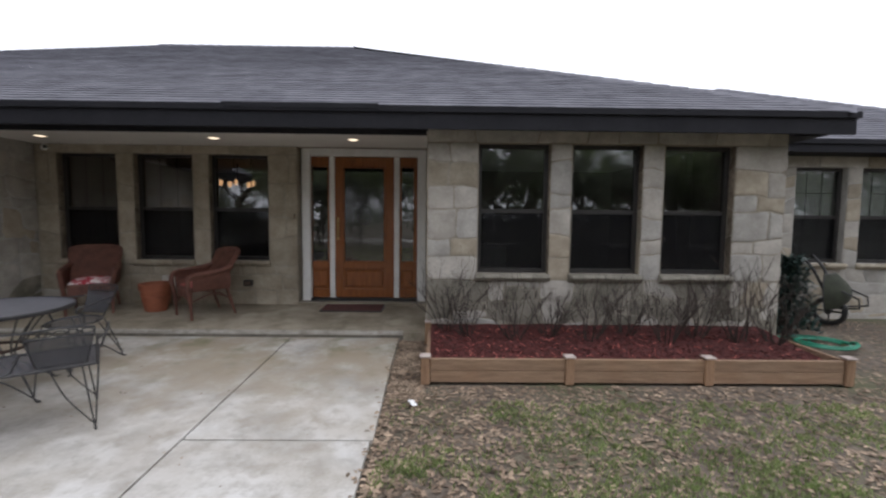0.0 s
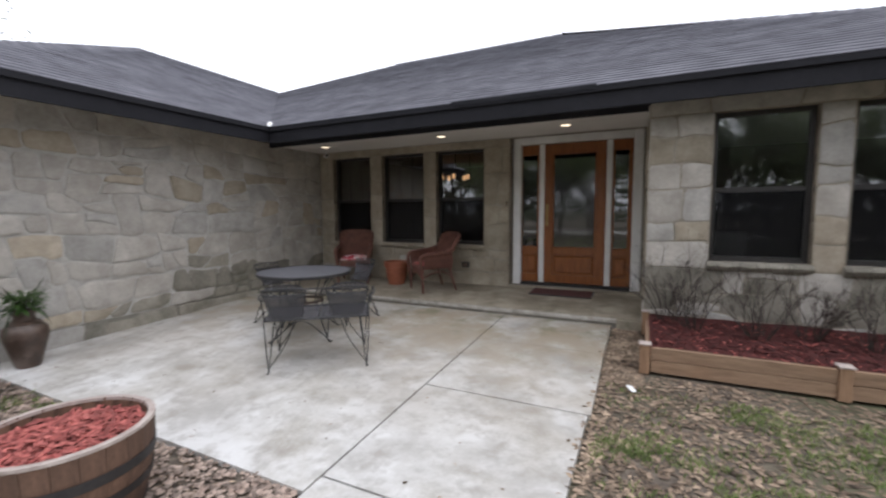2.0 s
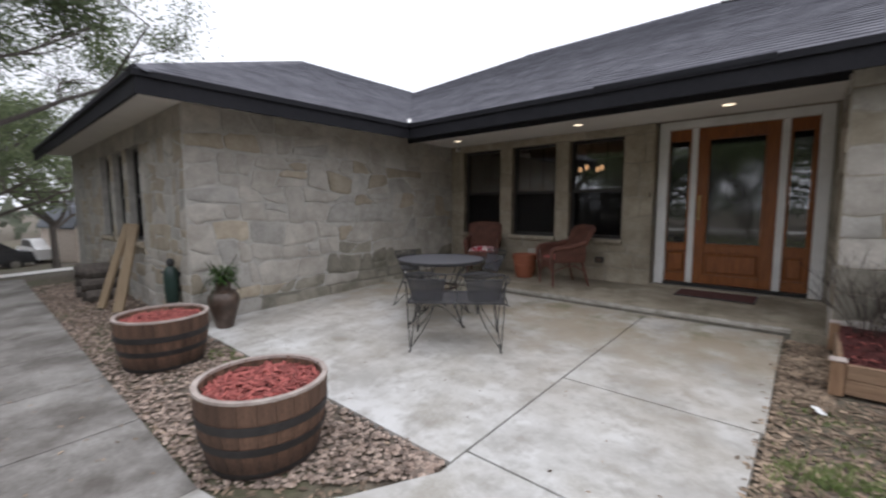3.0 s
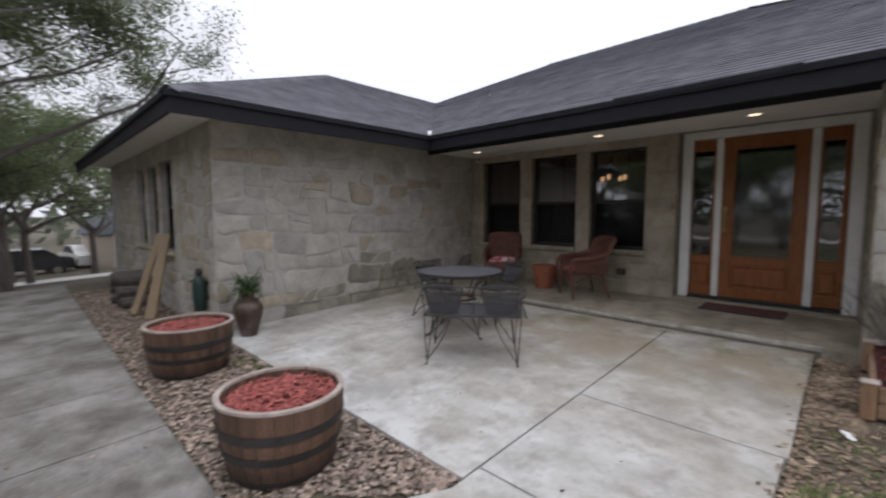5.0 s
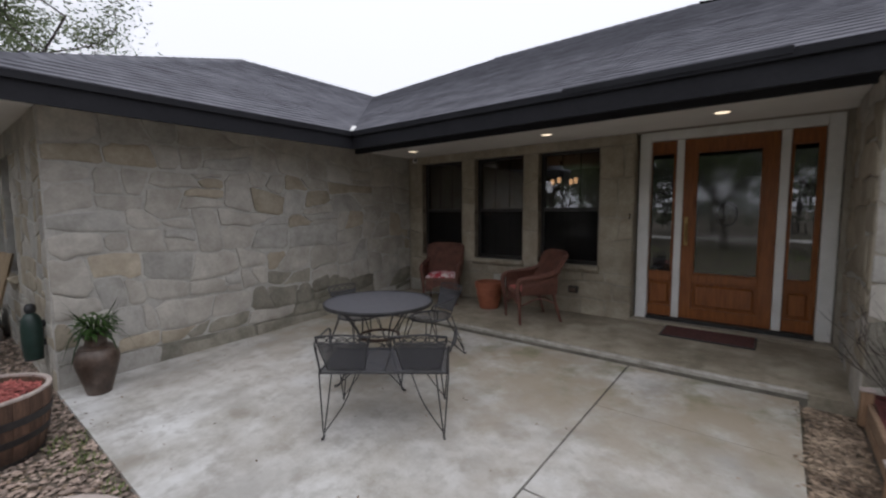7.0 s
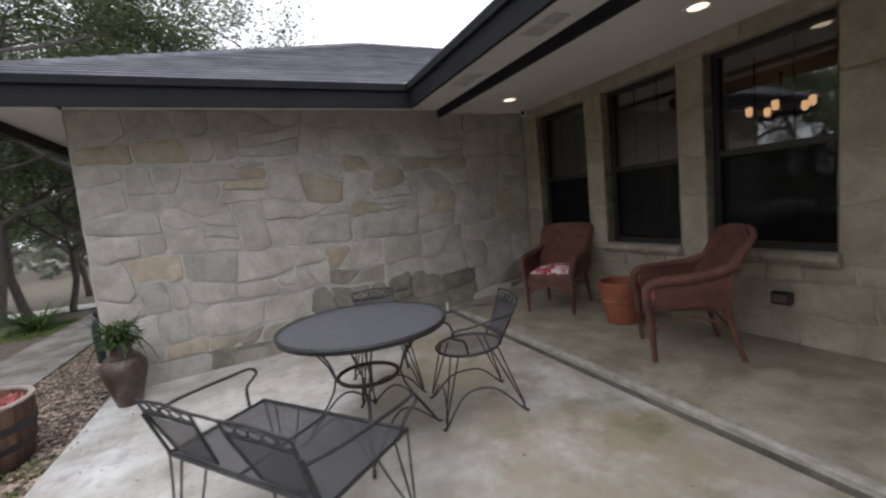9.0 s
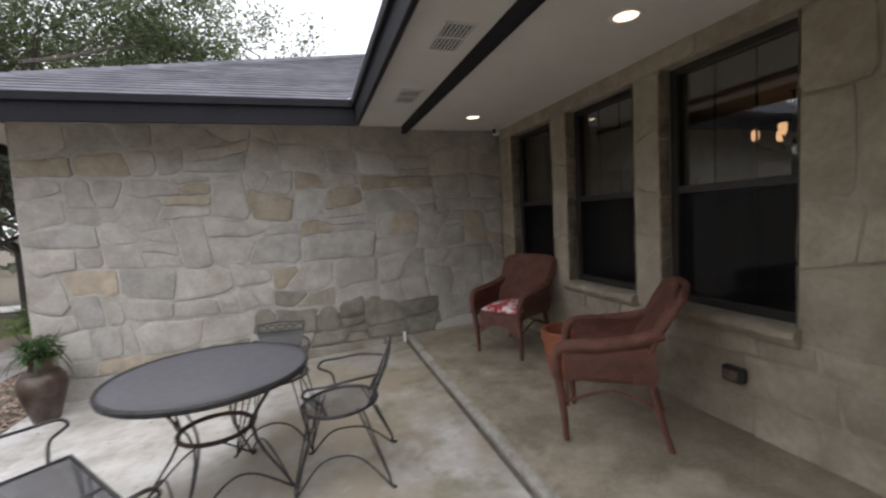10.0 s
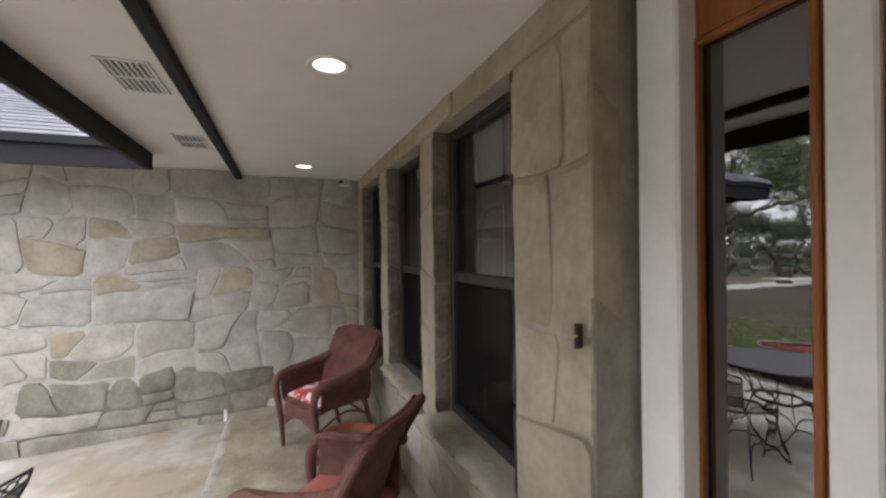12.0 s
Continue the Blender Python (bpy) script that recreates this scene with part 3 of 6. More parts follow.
def slope(name, to_world, run, left, right, label, singles=0):
    """A roof slope laid in courses of tabs that overlap. left and right give its ends at each run from the eave; to_world(u, run, lift) places a point."""
    s, step, r, tabs = Shape(), 0.128, -0.03, []
    rnd = random.Random(name)
    while r < run:
        r1 = min(r + step, run)
        u, end = left(max(r, 0)), right(max(r, 0))
        while u < end - 0.02:
            w = rnd.uniform(0.5, 1.1)
            v = min(u + w, end)
            a0, a1, b0, b1 = u, v, max(u, left(r1)), min(v, right(r1))
            if v >= end - 1e-6:
                b1 = right(r1)
            if u <= left(max(r, 0)) + 1e-6:
                b0 = left(r1)
            t0, t1 = 0.016 + rnd.uniform(-0.002, 0.003), 0.004
            if b1 > b0:
                q = s if len(tabs) >= singles else Shape()
                if q is not s:
                    tabs.append(q)
                q.add([to_world(a0, r, t0), to_world(a1, r, t0), to_world(b1, r1, t1), to_world(b0, r1, t1), to_world(a0, r, 0), to_world(a1, r, 0)], [(0, 1, 2, 3), (4, 5, 1, 0)])
            u = v
        r += step
    ob = solid(name, s, SHINGLE, label, "roof", "structure")
    for q in tabs:
        part("shingle", q, SHINGLE, ob)
    deck = Shape()
    deck.add([to_world(left(0), 0, 0), to_world(right(0), 0, 0), to_world(right(run), run, 0), to_world(left(run), run, 0)], [(0, 1, 2, 3)])
    deck.add([to_world(left(0), 0, -0.03), to_world(right(0), 0, -0.03), to_world(right(run), run, -0.03), to_world(left(run), run, -0.03)], [(3, 2, 1, 0)])
    part("roof_deck", deck, FASCIA, ob)
    return ob


def south_slope(y):
    return lambda u, r, lift: (u, y + r, EAVE_Z + PITCH * r + lift)


ROOF = "dark grey asphalt shingle roof in straight courses"
slope("roof_main", south_slope(MAIN_Y), RIDGE_RUN, lambda r: WING_X - r if r < WING_RUN else WING_X - WING_RUN + 1.13 * (r - WING_RUN), lambda r: MAIN_E - r, ROOF, 300)
slope("roof_wing_east", lambda u, r, lift: (WING_X - r, u, EAVE_Z + PITCH * r + lift), WING_RUN, lambda r: WING_Y + r, lambda r: MAIN_Y + r, ROOF, 144)
slope("roof_wing_south", south_slope(WING_Y), WING_RUN, lambda r: -13.34 + r, lambda r: WING_X - r - 0.001, ROOF)
slope("roof_wing_west", lambda u, r, lift: (-13.34 + r, -u, EAVE_Z + PITCH * r + lift), WING_RUN, lambda r: -15.5, lambda r: -WING_Y - r, ROOF)
slope("roof_main_east", lambda u, r, lift: (MAIN_E - r, u, EAVE_Z + PITCH * r + lift), RIDGE_RUN, lambda r: MAIN_Y + r, lambda r: 17.5 - r, ROOF)
slope("roof_far", south_slope(FAR_Y), FAR_RUN, lambda r: 4.55 - 0.6 * r, lambda r: FAR_E - r, ROOF)
slope("roof_far_east", lambda u, r, lift: (FAR_E - r, u, EAVE_Z + PITCH * r + lift), FAR_RUN, lambda r: FAR_Y + r, lambda r: 17.5 - r, ROOF)
slope("roof_back", lambda u, r, lift: (-u, 17.5 - r, EAVE_Z + PITCH * r + lift), 4.2, lambda r: -10.6 + r, lambda r: 13.3 - r, ROOF)
caps = Shape()
for a, b in (((MAIN_E, MAIN_Y, EAVE_Z), (MAIN_E - RIDGE_RUN, MAIN_Y + RIDGE_RUN, EAVE_Z + PITCH * RIDGE_RUN)), ((WING_X - WING_RUN + 1.13 * (RIDGE_RUN - WING_RUN), MAIN_Y + RIDGE_RUN, EAVE_Z + PITCH * RIDGE_RUN), (MAIN_E - RIDGE_RUN, MAIN_Y + RIDGE_RUN, EAVE_Z + PITCH * RIDGE_RUN)),
             ((WING_X, WING_Y, EAVE_Z), (WING_X - WING_RUN, WING_Y + WING_RUN, EAVE_Z + PITCH * WING_RUN)), ((WING_X - WING_RUN, WING_Y + WING_RUN, EAVE_Z + PITCH * WING_RUN), (WING_X - WING_RUN, 9.0, EAVE_Z + PITCH * WING_RUN)),
             ((FAR_E, FAR_Y, EAVE_Z), (FAR_E - FAR_RUN, FAR_Y + FAR_RUN, EAVE_Z + PITCH * FAR_RUN))):
    a, b = Vector(a), Vector(b)
    n = int((b - a).length / 0.24)
    for i in range(n):
        p, q = a.lerp(b, i / n), a.lerp(b, (i + 1.1) / n)
        side = (b - a).cross((0, 0, 1)).normalized() * 0.12
        caps.add([p - side - Vector((0, 0, 0.035)), p + Vector((0, 0, 0.042)), p + side - Vector((0, 0, 0.035)), q - side - Vector((0, 0, 0.04)), q + Vector((0, 0, 0.030)), q + side - Vector((0, 0, 0.04))],
                 [(0, 1, 4, 3), (1, 2, 5, 4)])
solid("roof_ridge_caps", caps, SHINGLE, "shingle caps along the ridges and hips", "roof", "structure")

# eaves: fascia boards, drip edge, soffits
fascia = Shape()
fascia.box(WING_X, MAIN_Y, 2.445, MAIN_E, MAIN_Y + 0.035, 2.648).box(WING_X - 0.035, WING_Y + 0.035, 2.45, WING_X, MAIN_Y + 0.035, 2.648).box(-13.34, WING_Y, 2.45, WING_X, WING_Y + 0.035, 2.648)
fascia.box(MAIN_E - 0.035, MAIN_Y + 0.035, 2.50, MAIN_E, FAR_Y, 2.648).box(EAST_X + 0.39, FAR_Y, 2.50, FAR_E, FAR_Y + 0.035, 2.648)
solid("trim_fascia", fascia, FASCIA, "nearly black painted fascia boards along the eaves", "fascia", "structure")
drip = Shape()
drip.box(WING_X, MAIN_Y - 0.03, 2.612, MAIN_E + 0.03, MAIN_Y - 0.003, 2.673).box(WING_X + 0.003, WING_Y - 0.03, 2.612, WING_X + 0.03, MAIN_Y - 0.031, 2.673).box(-13.34, WING_Y - 0.03, 2.612, WING_X, WING_Y - 0.003, 2.673)
drip.box(MAIN_E + 0.003, MAIN_Y - 0.002, 2.612, MAIN_E + 0.03, FAR_Y, 2.673).box(MAIN_E + 0.04, FAR_Y - 0.03, 2.612, FAR_E, FAR_Y - 0.003, 2.673)
drip.box(-1.71, MAIN_Y - 0.038, 2.635, -0.10, MAIN_Y - 0.031, 2.690, 0.002)
# valley flashing; the glint of the metal is put in as white paint
solid("trim_flashing", Shape().add([(WING_X + 0.03, MAIN_Y - 0.06, 2.687), (WING_X + 0.06, MAIN_Y - 0.03, 2.687), (WING_X - 0.25, MAIN_Y + 0.31, 2.835), (WING_X - 0.31, MAIN_Y + 0.25, 2.835), (WING_X + 0.03, MAIN_Y - 0.06, 2.680), (WING_X + 0.06, MAIN_Y - 0.03, 2.680), (WING_X - 0.25, MAIN_Y + 0.31, 2.827), (WING_X - 0.31, MAIN_Y + 0.25, 2.827)],
      [(0, 1, 2, 3), (7, 6, 5, 4), (0, 4, 5, 1)]), WHITE_PAINT, "metal flashing at the foot of the roof valley, its glint painted white", "flashing", "structure")
solid("trim_drip_edge", drip, FASCIA, "dark metal drip edge under the shingles", "drip edge", "structure")
soffit = Shape()
soffit.box(WING_X, MAIN_Y + 0.036, 2.585, PIER_X, 5.25, 2.60).box(WEST_X, MAIN_Y + 0.036, 2.585, WING_X, 5.25, 2.60).box(WEST_X, WING_Y + 0.6, 2.585, WING_X - 0.036, MAIN_Y + 0.035, 2.60)
soffit.box(-12.8, WING_Y + 0.036, 2.56, WING_X - 0.036, WEST_Y, 2.575)
solid("ceiling_soffit", soffit, CEILING_PAINT, "off-white painted soffit boards under the eaves", "soffit", "structure")
# soffit here is nearly black, off-white over the porch
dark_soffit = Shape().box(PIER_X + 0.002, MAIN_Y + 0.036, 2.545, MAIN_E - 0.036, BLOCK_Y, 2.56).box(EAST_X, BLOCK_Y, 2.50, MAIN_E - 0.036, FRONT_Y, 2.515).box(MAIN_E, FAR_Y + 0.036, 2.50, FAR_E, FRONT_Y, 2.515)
solid("ceiling_eave_boards", dark_soffit, FASCIA, "nearly black soffit boards over the house front", "soffit", "structure")
solid("ceiling_porch", Shape().box(WEST_X, 5.308, 2.545, PIER_X, FRONT_Y, 2.58), CEILING_PAINT, "smooth off-white porch ceiling", "ceiling", "structure")
solid("trim_porch_beam", Shape().box(WEST_X, 5.25, 2.50, PIER_X, 5.308, 2.64, 0.006), FASCIA, "dark painted beam along the front of the porch", "beam", "structure")

# ---- windows ----
def window(name, hole, y, label, grid=(), screen=True, blind=False):
    x0, x1, z0, z1 = hole
    w = thing(name, Matrix(), label, "window", kind="structure")
    yf, mid = y + 0.09, z0 + (z1 - z0) * 0.485
    f = Shape().box(x0, yf, z0, x0 + 0.045, yf + 0.08, z1, 0.004).box(x1 - 0.045, yf, z0, x1, yf + 0.08, z1, 0.004)
    f.box(x0 + 0.045, yf, z0, x1 - 0.045, yf + 0.08, z0 + 0.05, 0.004).box(x0 + 0.045, yf, z1 - 0.045, x1 - 0.045, yf + 0.08, z1, 0.004)
    part("window_frame", f, WINDOW_METAL, w)
    part("meeting_rail", Shape().box(x0 + 0.045, yf + 0.012, mid - 0.025, x1 - 0.045, yf + 0.065, mid + 0.025, 0.004), WINDOW_METAL, w)
    for a, b, dy in ((z0 + 0.05, mid - 0.025, 0.05), (mid + 0.025, z1 - 0.045, 0.03)):
        pane = part("pane", Shape().box(x0 + 0.045, yf + dy, a, x1 - 0.045, yf + dy + 0.004, b), GLASS, w)
        pane.visible_shadow = False
        nx, nz = grid if grid else (0, 0)
        for i in range(1, nx):
            x = x0 + 0.045 + (x1 - x0 - 0.09) * i / nx
            part("muntin", Shape().box(x - 0.006, yf + dy + 0.006, a, x + 0.006, yf + dy + 0.012, b), WINDOW_METAL, w)
        for i in range(1, nz):
            z = a + (b - a) * i / nz
            part("muntin", Shape().box(x0 + 0.045, yf + dy + 0.013, z - 0.006, x1 - 0.045, yf + dy + 0.018, z + 0.006), WINDOW_METAL, w)
    if screen:
        s = part("insect_screen", Shape().box(x0 + 0.05, yf + 0.018, z0 + 0.055, x1 - 0.05, yf + 0.020, mid - 0.026), SCREEN, w, "dark insect screen over the lower sash")
        s.visible_shadow = False
    if blind:
        for i in range(int((z1 - z0 - 0.1) / 0.05)):
            z = z0 + 0.06 + i * 0.05
            part("blind_slat", Shape().box(x0 + 0.05, yf + 0.10, z, x1 - 0.05, yf + 0.112, z + 0.045), BLIND, w)
    return w


for i, h in enumerate(PORCH_WINDOWS):
    window("window_%d" % (i + 1), h, FRONT_Y, "tall dark bronze double-hung window with an insect screen, on the porch", (3, 1))
for i, h in enumerate(BLOCK_WINDOWS):
    window("window_%d" % (i + 4), h, BLOCK_Y, "large dark bronze double-hung window above the planter bed")
for i, h in enumerate(EAST_WINDOWS):
    window("window_%d" % (i + 7), h, FRONT_Y, "gridded dark bronze window with closed white blinds", (3, 2), True, True)
for i, h in enumerate(SOUTH_WINDOWS):
    window("window_%d" % (i + 9), h, WEST_Y, "narrow dark window in the wing's end wall")

# ---- the entrance ----
entrance = thing("door_1", Matrix(), "varnished orange-brown wooden entrance door with sidelights in a white frame, closed", "door", kind="structure")
DY = FRONT_Y + 0.115
for a, b in ((-1.53, -1.40), (0.21, 0.34)):
    part("door_jamb", Shape().box(a, DY + 0.015, 0.25, b, DY + 0.17, 2.545, 0.008), WHITE_PAINT, entrance, "white painted door frame")
part("door_head", Shape().box(-1.40, DY + 0.015, 2.44, 0.21, DY + 0.17, 2.545, 0.006), WHITE_PAINT, entrance, "white painted door head")
for a, b in ((-1.125, -1.045), (-0.145, -0.065)):
    part("mullion", Shape().box(a, DY + 0.064, 0.27, b, DY + 0.12, 2.44, 0.006), WHITE_PAINT, entrance, "white painted mullion")
    part("mullion_bead", Shape().box(a - 0.012, DY + 0.098, 0.271, b + 0.012, DY + 0.17, 2.438, 0.004), WHITE_PAINT, entrance)
part("threshold", Shape().box(-1.40, DY + 0.0, 0.25, 0.21, DY + 0.17, 0.292, 0.006), BLACK_PLASTIC, entrance, "dark metal threshold")
part("door_sill", Shape().box(-1.58, DY - 0.14, 0.17, 0.40, DY + 0.12, 0.248, 0.01), PORCH_CONCRETE, entrance, "stone sill under the door")


def leaf(name, x0, x1, z0, z1, side, bottom, top, label):
    """A panelled wooden leaf with one tall pane above a fielded panel."""
    y = DY + 0.082
    d = part(name, Shape().box(x0, y, z0, x0 + side, y + 0.05, z1, 0.004).box(x1 - side, y, z0, x1, y + 0.05, z1, 0.004).box(x0 + side, y, z1 - top, x1 - side, y + 0.05, z1, 0.004)
             .box(x0 + side, y, bottom - 0.10, x1 - side, y + 0.05, bottom, 0.004).box(x0 + side, y, z0, x1 - side, y + 0.05, z0 + 0.13, 0.004), DOOR_WOOD, entrance, label)
    part("panel", Shape().box(x0 + side, y + 0.034, z0 + 0.13, x1 - side, y + 0.045, bottom - 0.10).box(x0 + side + 0.03, y + 0.008, z0 + 0.16, x1 - side - 0.03, y + 0.04, bottom - 0.13, 0.02), DOOR_WOOD, d)
    g = part("pane", Shape().box(x0 + side, y + 0.02, bottom, x1 - side, y + 0.026, z1 - top), DOOR_GLASS if name == "door_leaf" else SIDE_GLASS, d, "dark glass pane")
    g.visible_shadow = False
    b = Shape()
    for p in ((x0 + side, bottom, x0 + side + 0.018, z1 - top), (x1 - side - 0.018, bottom, x1 - side, z1 - top), (x0 + side, bottom, x1 - side, bottom + 0.018), (x0 + side, z1 - top - 0.018, x1 - side, z1 - top)):
        b.box(p[0], y - 0.006, p[1], p[2], y + 0.018, p[3], 0.004)
    part("glazing_bead", b, DOOR_WOOD, d)
    return d


door = leaf("door_leaf", -1.055, -0.15, 0.295, 2.435, 0.135, 0.84, 0.15, "varnished wooden door leaf with a tall glass pane")
leaf("sidelight", -1.445, -1.102, 0.295, 2.435, 0.035, 0.84, 0.14, "varnished wooden sidelight with a narrow pane")
leaf("sidelight", -0.088, 0.205, 0.295, 2.435, 0.035, 0.84, 0.14, "varnished wooden sidelight with a narrow pane")
part("handle_plate", Shape().box(-1.02, DY + 0.069, 1.18, -0.98, DY + 0.082, 1.52, 0.004), BRASS, door, "brass handle set")
part("handle_grip", Shape().tube([(-1.0, DY + 0.072, 1.44), (-1.0, DY + 0.032, 1.42), (-1.0, DY + 0.027, 1.33), (-1.0, DY + 0.032, 1.25), (-1.0, DY + 0.072, 1.23)], 0.010, 8), BRASS, door, "brass pull")
ring = Shape().tube([(-0.602 + 0.10 * math.cos(a), DY + 0.098, 1.55 + 0.13 * math.sin(a)) for a in np.linspace(0, 2 * math.pi, 25)[:-1]], 0.005, 6, closed=True)
for k in range(4):
    a0 = k * math.pi / 2
    ring.tube([(-0.602 + 0.10 * math.cos(a0 + t * 1.4) * (1 - 0.75 * t), DY + 0.098, 1.55 + 0.13 * math.sin(a0 + t * 1.4) * (1 - 0.75 * t)) for t in np.linspace(0, 1, 8)], 0.004, 5)
part("glass_ornament", ring, IRON, door, "dark leaded oval ornament in the glass")


# ---- porch fixtures ----
def recessed_lamp(x, y):
    o = thing("recessed_lamp", pose(x, y, 2.545), "round white recessed ceiling lamp, lit warm", "ceiling lamp", "porch ceiling lamps")
    part("trim_ring", Shape().lathe([(0.062, -0.002), (0.085, -0.008), (0.092, 0.0)], 28, cap=False), WHITE_PAINT, o, "white trim ring", True)
    part("lens", Shape().lathe([(0.001, -0.004), (0.064, -0.003)], 28), LAMP_GLOW, o, "glowing lens")


for x in (-4.69, -2.44, -0.61):
    recessed_lamp(x, 5.875)


def soffit_vent(x, y):
    o = thing("soffit_vent", pose(x, y, 2.585), "rectangular louvred vent in the white soffit", "vent", "soffit vents")
    part("frame", Shape().box(-0.20, -0.10, -0.008, 0.20, -0.085, 0.0, 0.002).box(-0.20, 0.085, -0.008, 0.20, 0.10, 0.0, 0.002).box(-0.20, -0.085, -0.008, -0.185, 0.085, 0, 0.002)
         .box(0.185, -0.085, -0.008, 0.20, 0.085, 0, 0.002).box(-0.01, -0.085, -0.008, 0.01, 0.085, 0, 0.002), WHITE_PAINT, o)
    part("backing", Shape().box(-0.185, -0.085, -0.0015, 0.185, 0.085, -0.0005), BLACK_PLASTIC, o)
    for k in range(7):
        y0 = -0.075 + 0.024 * k
        part("slat", Shape().box(-0.185, y0, -0.007, 0.185, y0 + 0.009, -0.002), WHITE_PAINT, o)


soffit_vent(-2.95, 5.06)
soffit_vent(-4.17, 5.07)

o = thing("security_camera", pose(-5.03, 6.29, 2.545, 0, 0, 48), "small white security camera with a black lens under the porch ceiling", "security camera")
part("mount", Shape().lathe([(0.035, 0.0), (0.035, -0.012), (0.012, -0.02), (0.012, -0.05)], 16), WHITE_PLASTIC, o, "", True)
part("housing", Shape().box(-0.035, -0.07, -0.115, 0.035, 0.045, -0.045, 0.014), WHITE_PLASTIC, o, "white housing")
part("lens", Shape().box(-0.023, -0.078, -0.103, 0.023, -0.069, -0.057, 0.003), BLACK_PLASTIC, o, "black lens face")

o = thing("doorbell", pose(-1.585, 6.435, 1.53), "small bronze doorbell button on the stone beside the door", "doorbell")
part("plate", Shape().box(-0.007, -0.006, -0.034, 0.007, 0.02, 0.034, 0.004), RUST, o)
part("button", Shape().lathe([(0.009, 0.0), (0.007, 0.006)], 12).tube([(0, -0.008, 0), (0, -0.012, 0)], 0.006, 12), BRASS, o)

o = thing("outlet_box", pose(-2.28, 6.445, 0.54), "dark weatherproof outlet cover low on the porch wall", "outlet")
part("cover", Shape().box(-0.065, -0.035, -0.045, 0.065, 0.02, 0.045, 0.012), BLACK_PLASTIC, o)
part("lid", Shape().box(-0.045, -0.043, -0.028, 0.045, -0.034, 0.028, 0.004), URN_CLAY, o)

o = thing("pipe_stub", pose(-5.325, 5.14, 0.08), "short white plastic pipe standing at the foot of the wall", "pipe")
part("pipe", Shape().lathe([(0.017, -0.02), (0.017, 0.13), (0.013, 0.13), (0.013, 0.02)], 14), WHITE_PLASTIC, o, "", True)

o = thing("doormat", pose(-0.69, 6.26, porch_z(6.26) + 0.006, 2.6), "worn red-brown doormat in front of the entrance", "doormat")
part("mat", Shape().box(-0.43, -0.20, -0.004, 0.43, 0.20, 0.010, 0.005), DOORMAT, o)
part("border", Shape().box(-0.44, -0.21, -0.006, 0.44, -0.19, 0.011, 0.004).box(-0.44, 0.19, -0.006, 0.44, 0.21, 0.011, 0.004).box(-0.44, -0.19, -0.006, -0.42, 0.19, 0.011, 0.004).box(0.42, -0.19, -0.006, 0.44, 0.19, 0.011, 0.004), BLACK_PLASTIC, o, "dark border")

# chandelier indoors, seen through the porch window
o = thing("chandelier", pose(-3.47, 8.72, 2.49), "chandelier with amber glass shades, lit, inside the dining room", "chandelier")
part("canopy", Shape().lathe([(0.06, 0.10), (0.05, 0.075), (0.012, 0.06), (0.01, -0.035), (0.01, -0.40), (0.03, -0.42), (0.03, -0.46)], 14), IRON, o, "", True)
for k in range(5):
    a = 2 * math.pi * k / 5
    c, s = math.cos(a), math.sin(a)
    part("arm", Shape().tube([(0.02 * c, 0.02 * s, -0.44), (0.13 * c, 0.13 * s, -0.49), (0.24 * c, 0.24 * s, -0.44), (0.30 * c, 0.30 * s, -0.37)], 0.008, 6), IRON, o)
    part("shade", Shape().lathe([(0.020, -0.37), (0.034, -0.345), (0.036, -0.285), (0.028, -0.26)], 14, 0.30 * c, 0.30 * s), BULB_GLOW, o, "glowing amber glass shade", True)
o = thing("storage_cabinet", pose(1.25, 6.1, 0.2), "white cabinet standing indoors behind the window", "cabinet")
part("body", Shape().box(-0.2, -0.2, 0, 0.2, 0.2, 0.95, 0.01), WHITE_PAINT, o)
part("door", Shape().box(-0.18, -0.215, 0.05, 0.18, -0.202, 0.9, 0.004), WHITE_PAINT, o)


def facing(x, y, z, fx, fy):
    """A pose whose front, local -y, looks along fx, fy."""
    return pose(x, y, z, 0, 0, math.degrees(math.atan2(fx, -fy)))


def bent_sheet(fn, nu, nv, thick):
    """A sheet of thickness thick through fn(u, v), u and v from 0 to 1, with closed edges."""
    pts = [[Vector(fn(i / nu, j / nv)) for i in range(nu + 1)] for j in range(nv + 1)]
    off = []
    for j in range(nv + 1):
        row = []
        for i in range(nu + 1):
            du = pts[j][min(i + 1, nu)] - pts[j][max(i - 1, 0)]
            dv = pts[min(j + 1, nv)][i] - pts[max(j - 1, 0)][i]
            row.append(pts[j][i] + du.cross(dv).normalized() * thick)
        off.append(row)
    w, n = nu + 1, (nu + 1) * (nv + 1)
    s = Shape().add([p for r in pts for p in r] + [p for r in off for p in r], [])
    for j in range(nv):
        for i in range(nu):
            a = j * w + i
            s.f += [(a, a + 1, a + w + 1, a + w), (n + a + w, n + a + w + 1, n + a + 1, n + a)]
    rim = [j * w for j in range(nv)] + [nv * w + i for i in range(nu)] + [nv * w + nu - 0 - j * w for j in range(nv)] + [nu - i for i in range(nu)]
    for a, b in zip(rim, rim[1:] + rim[:1]):
        s.f.append((b, a, n + a, n + b))
    return s


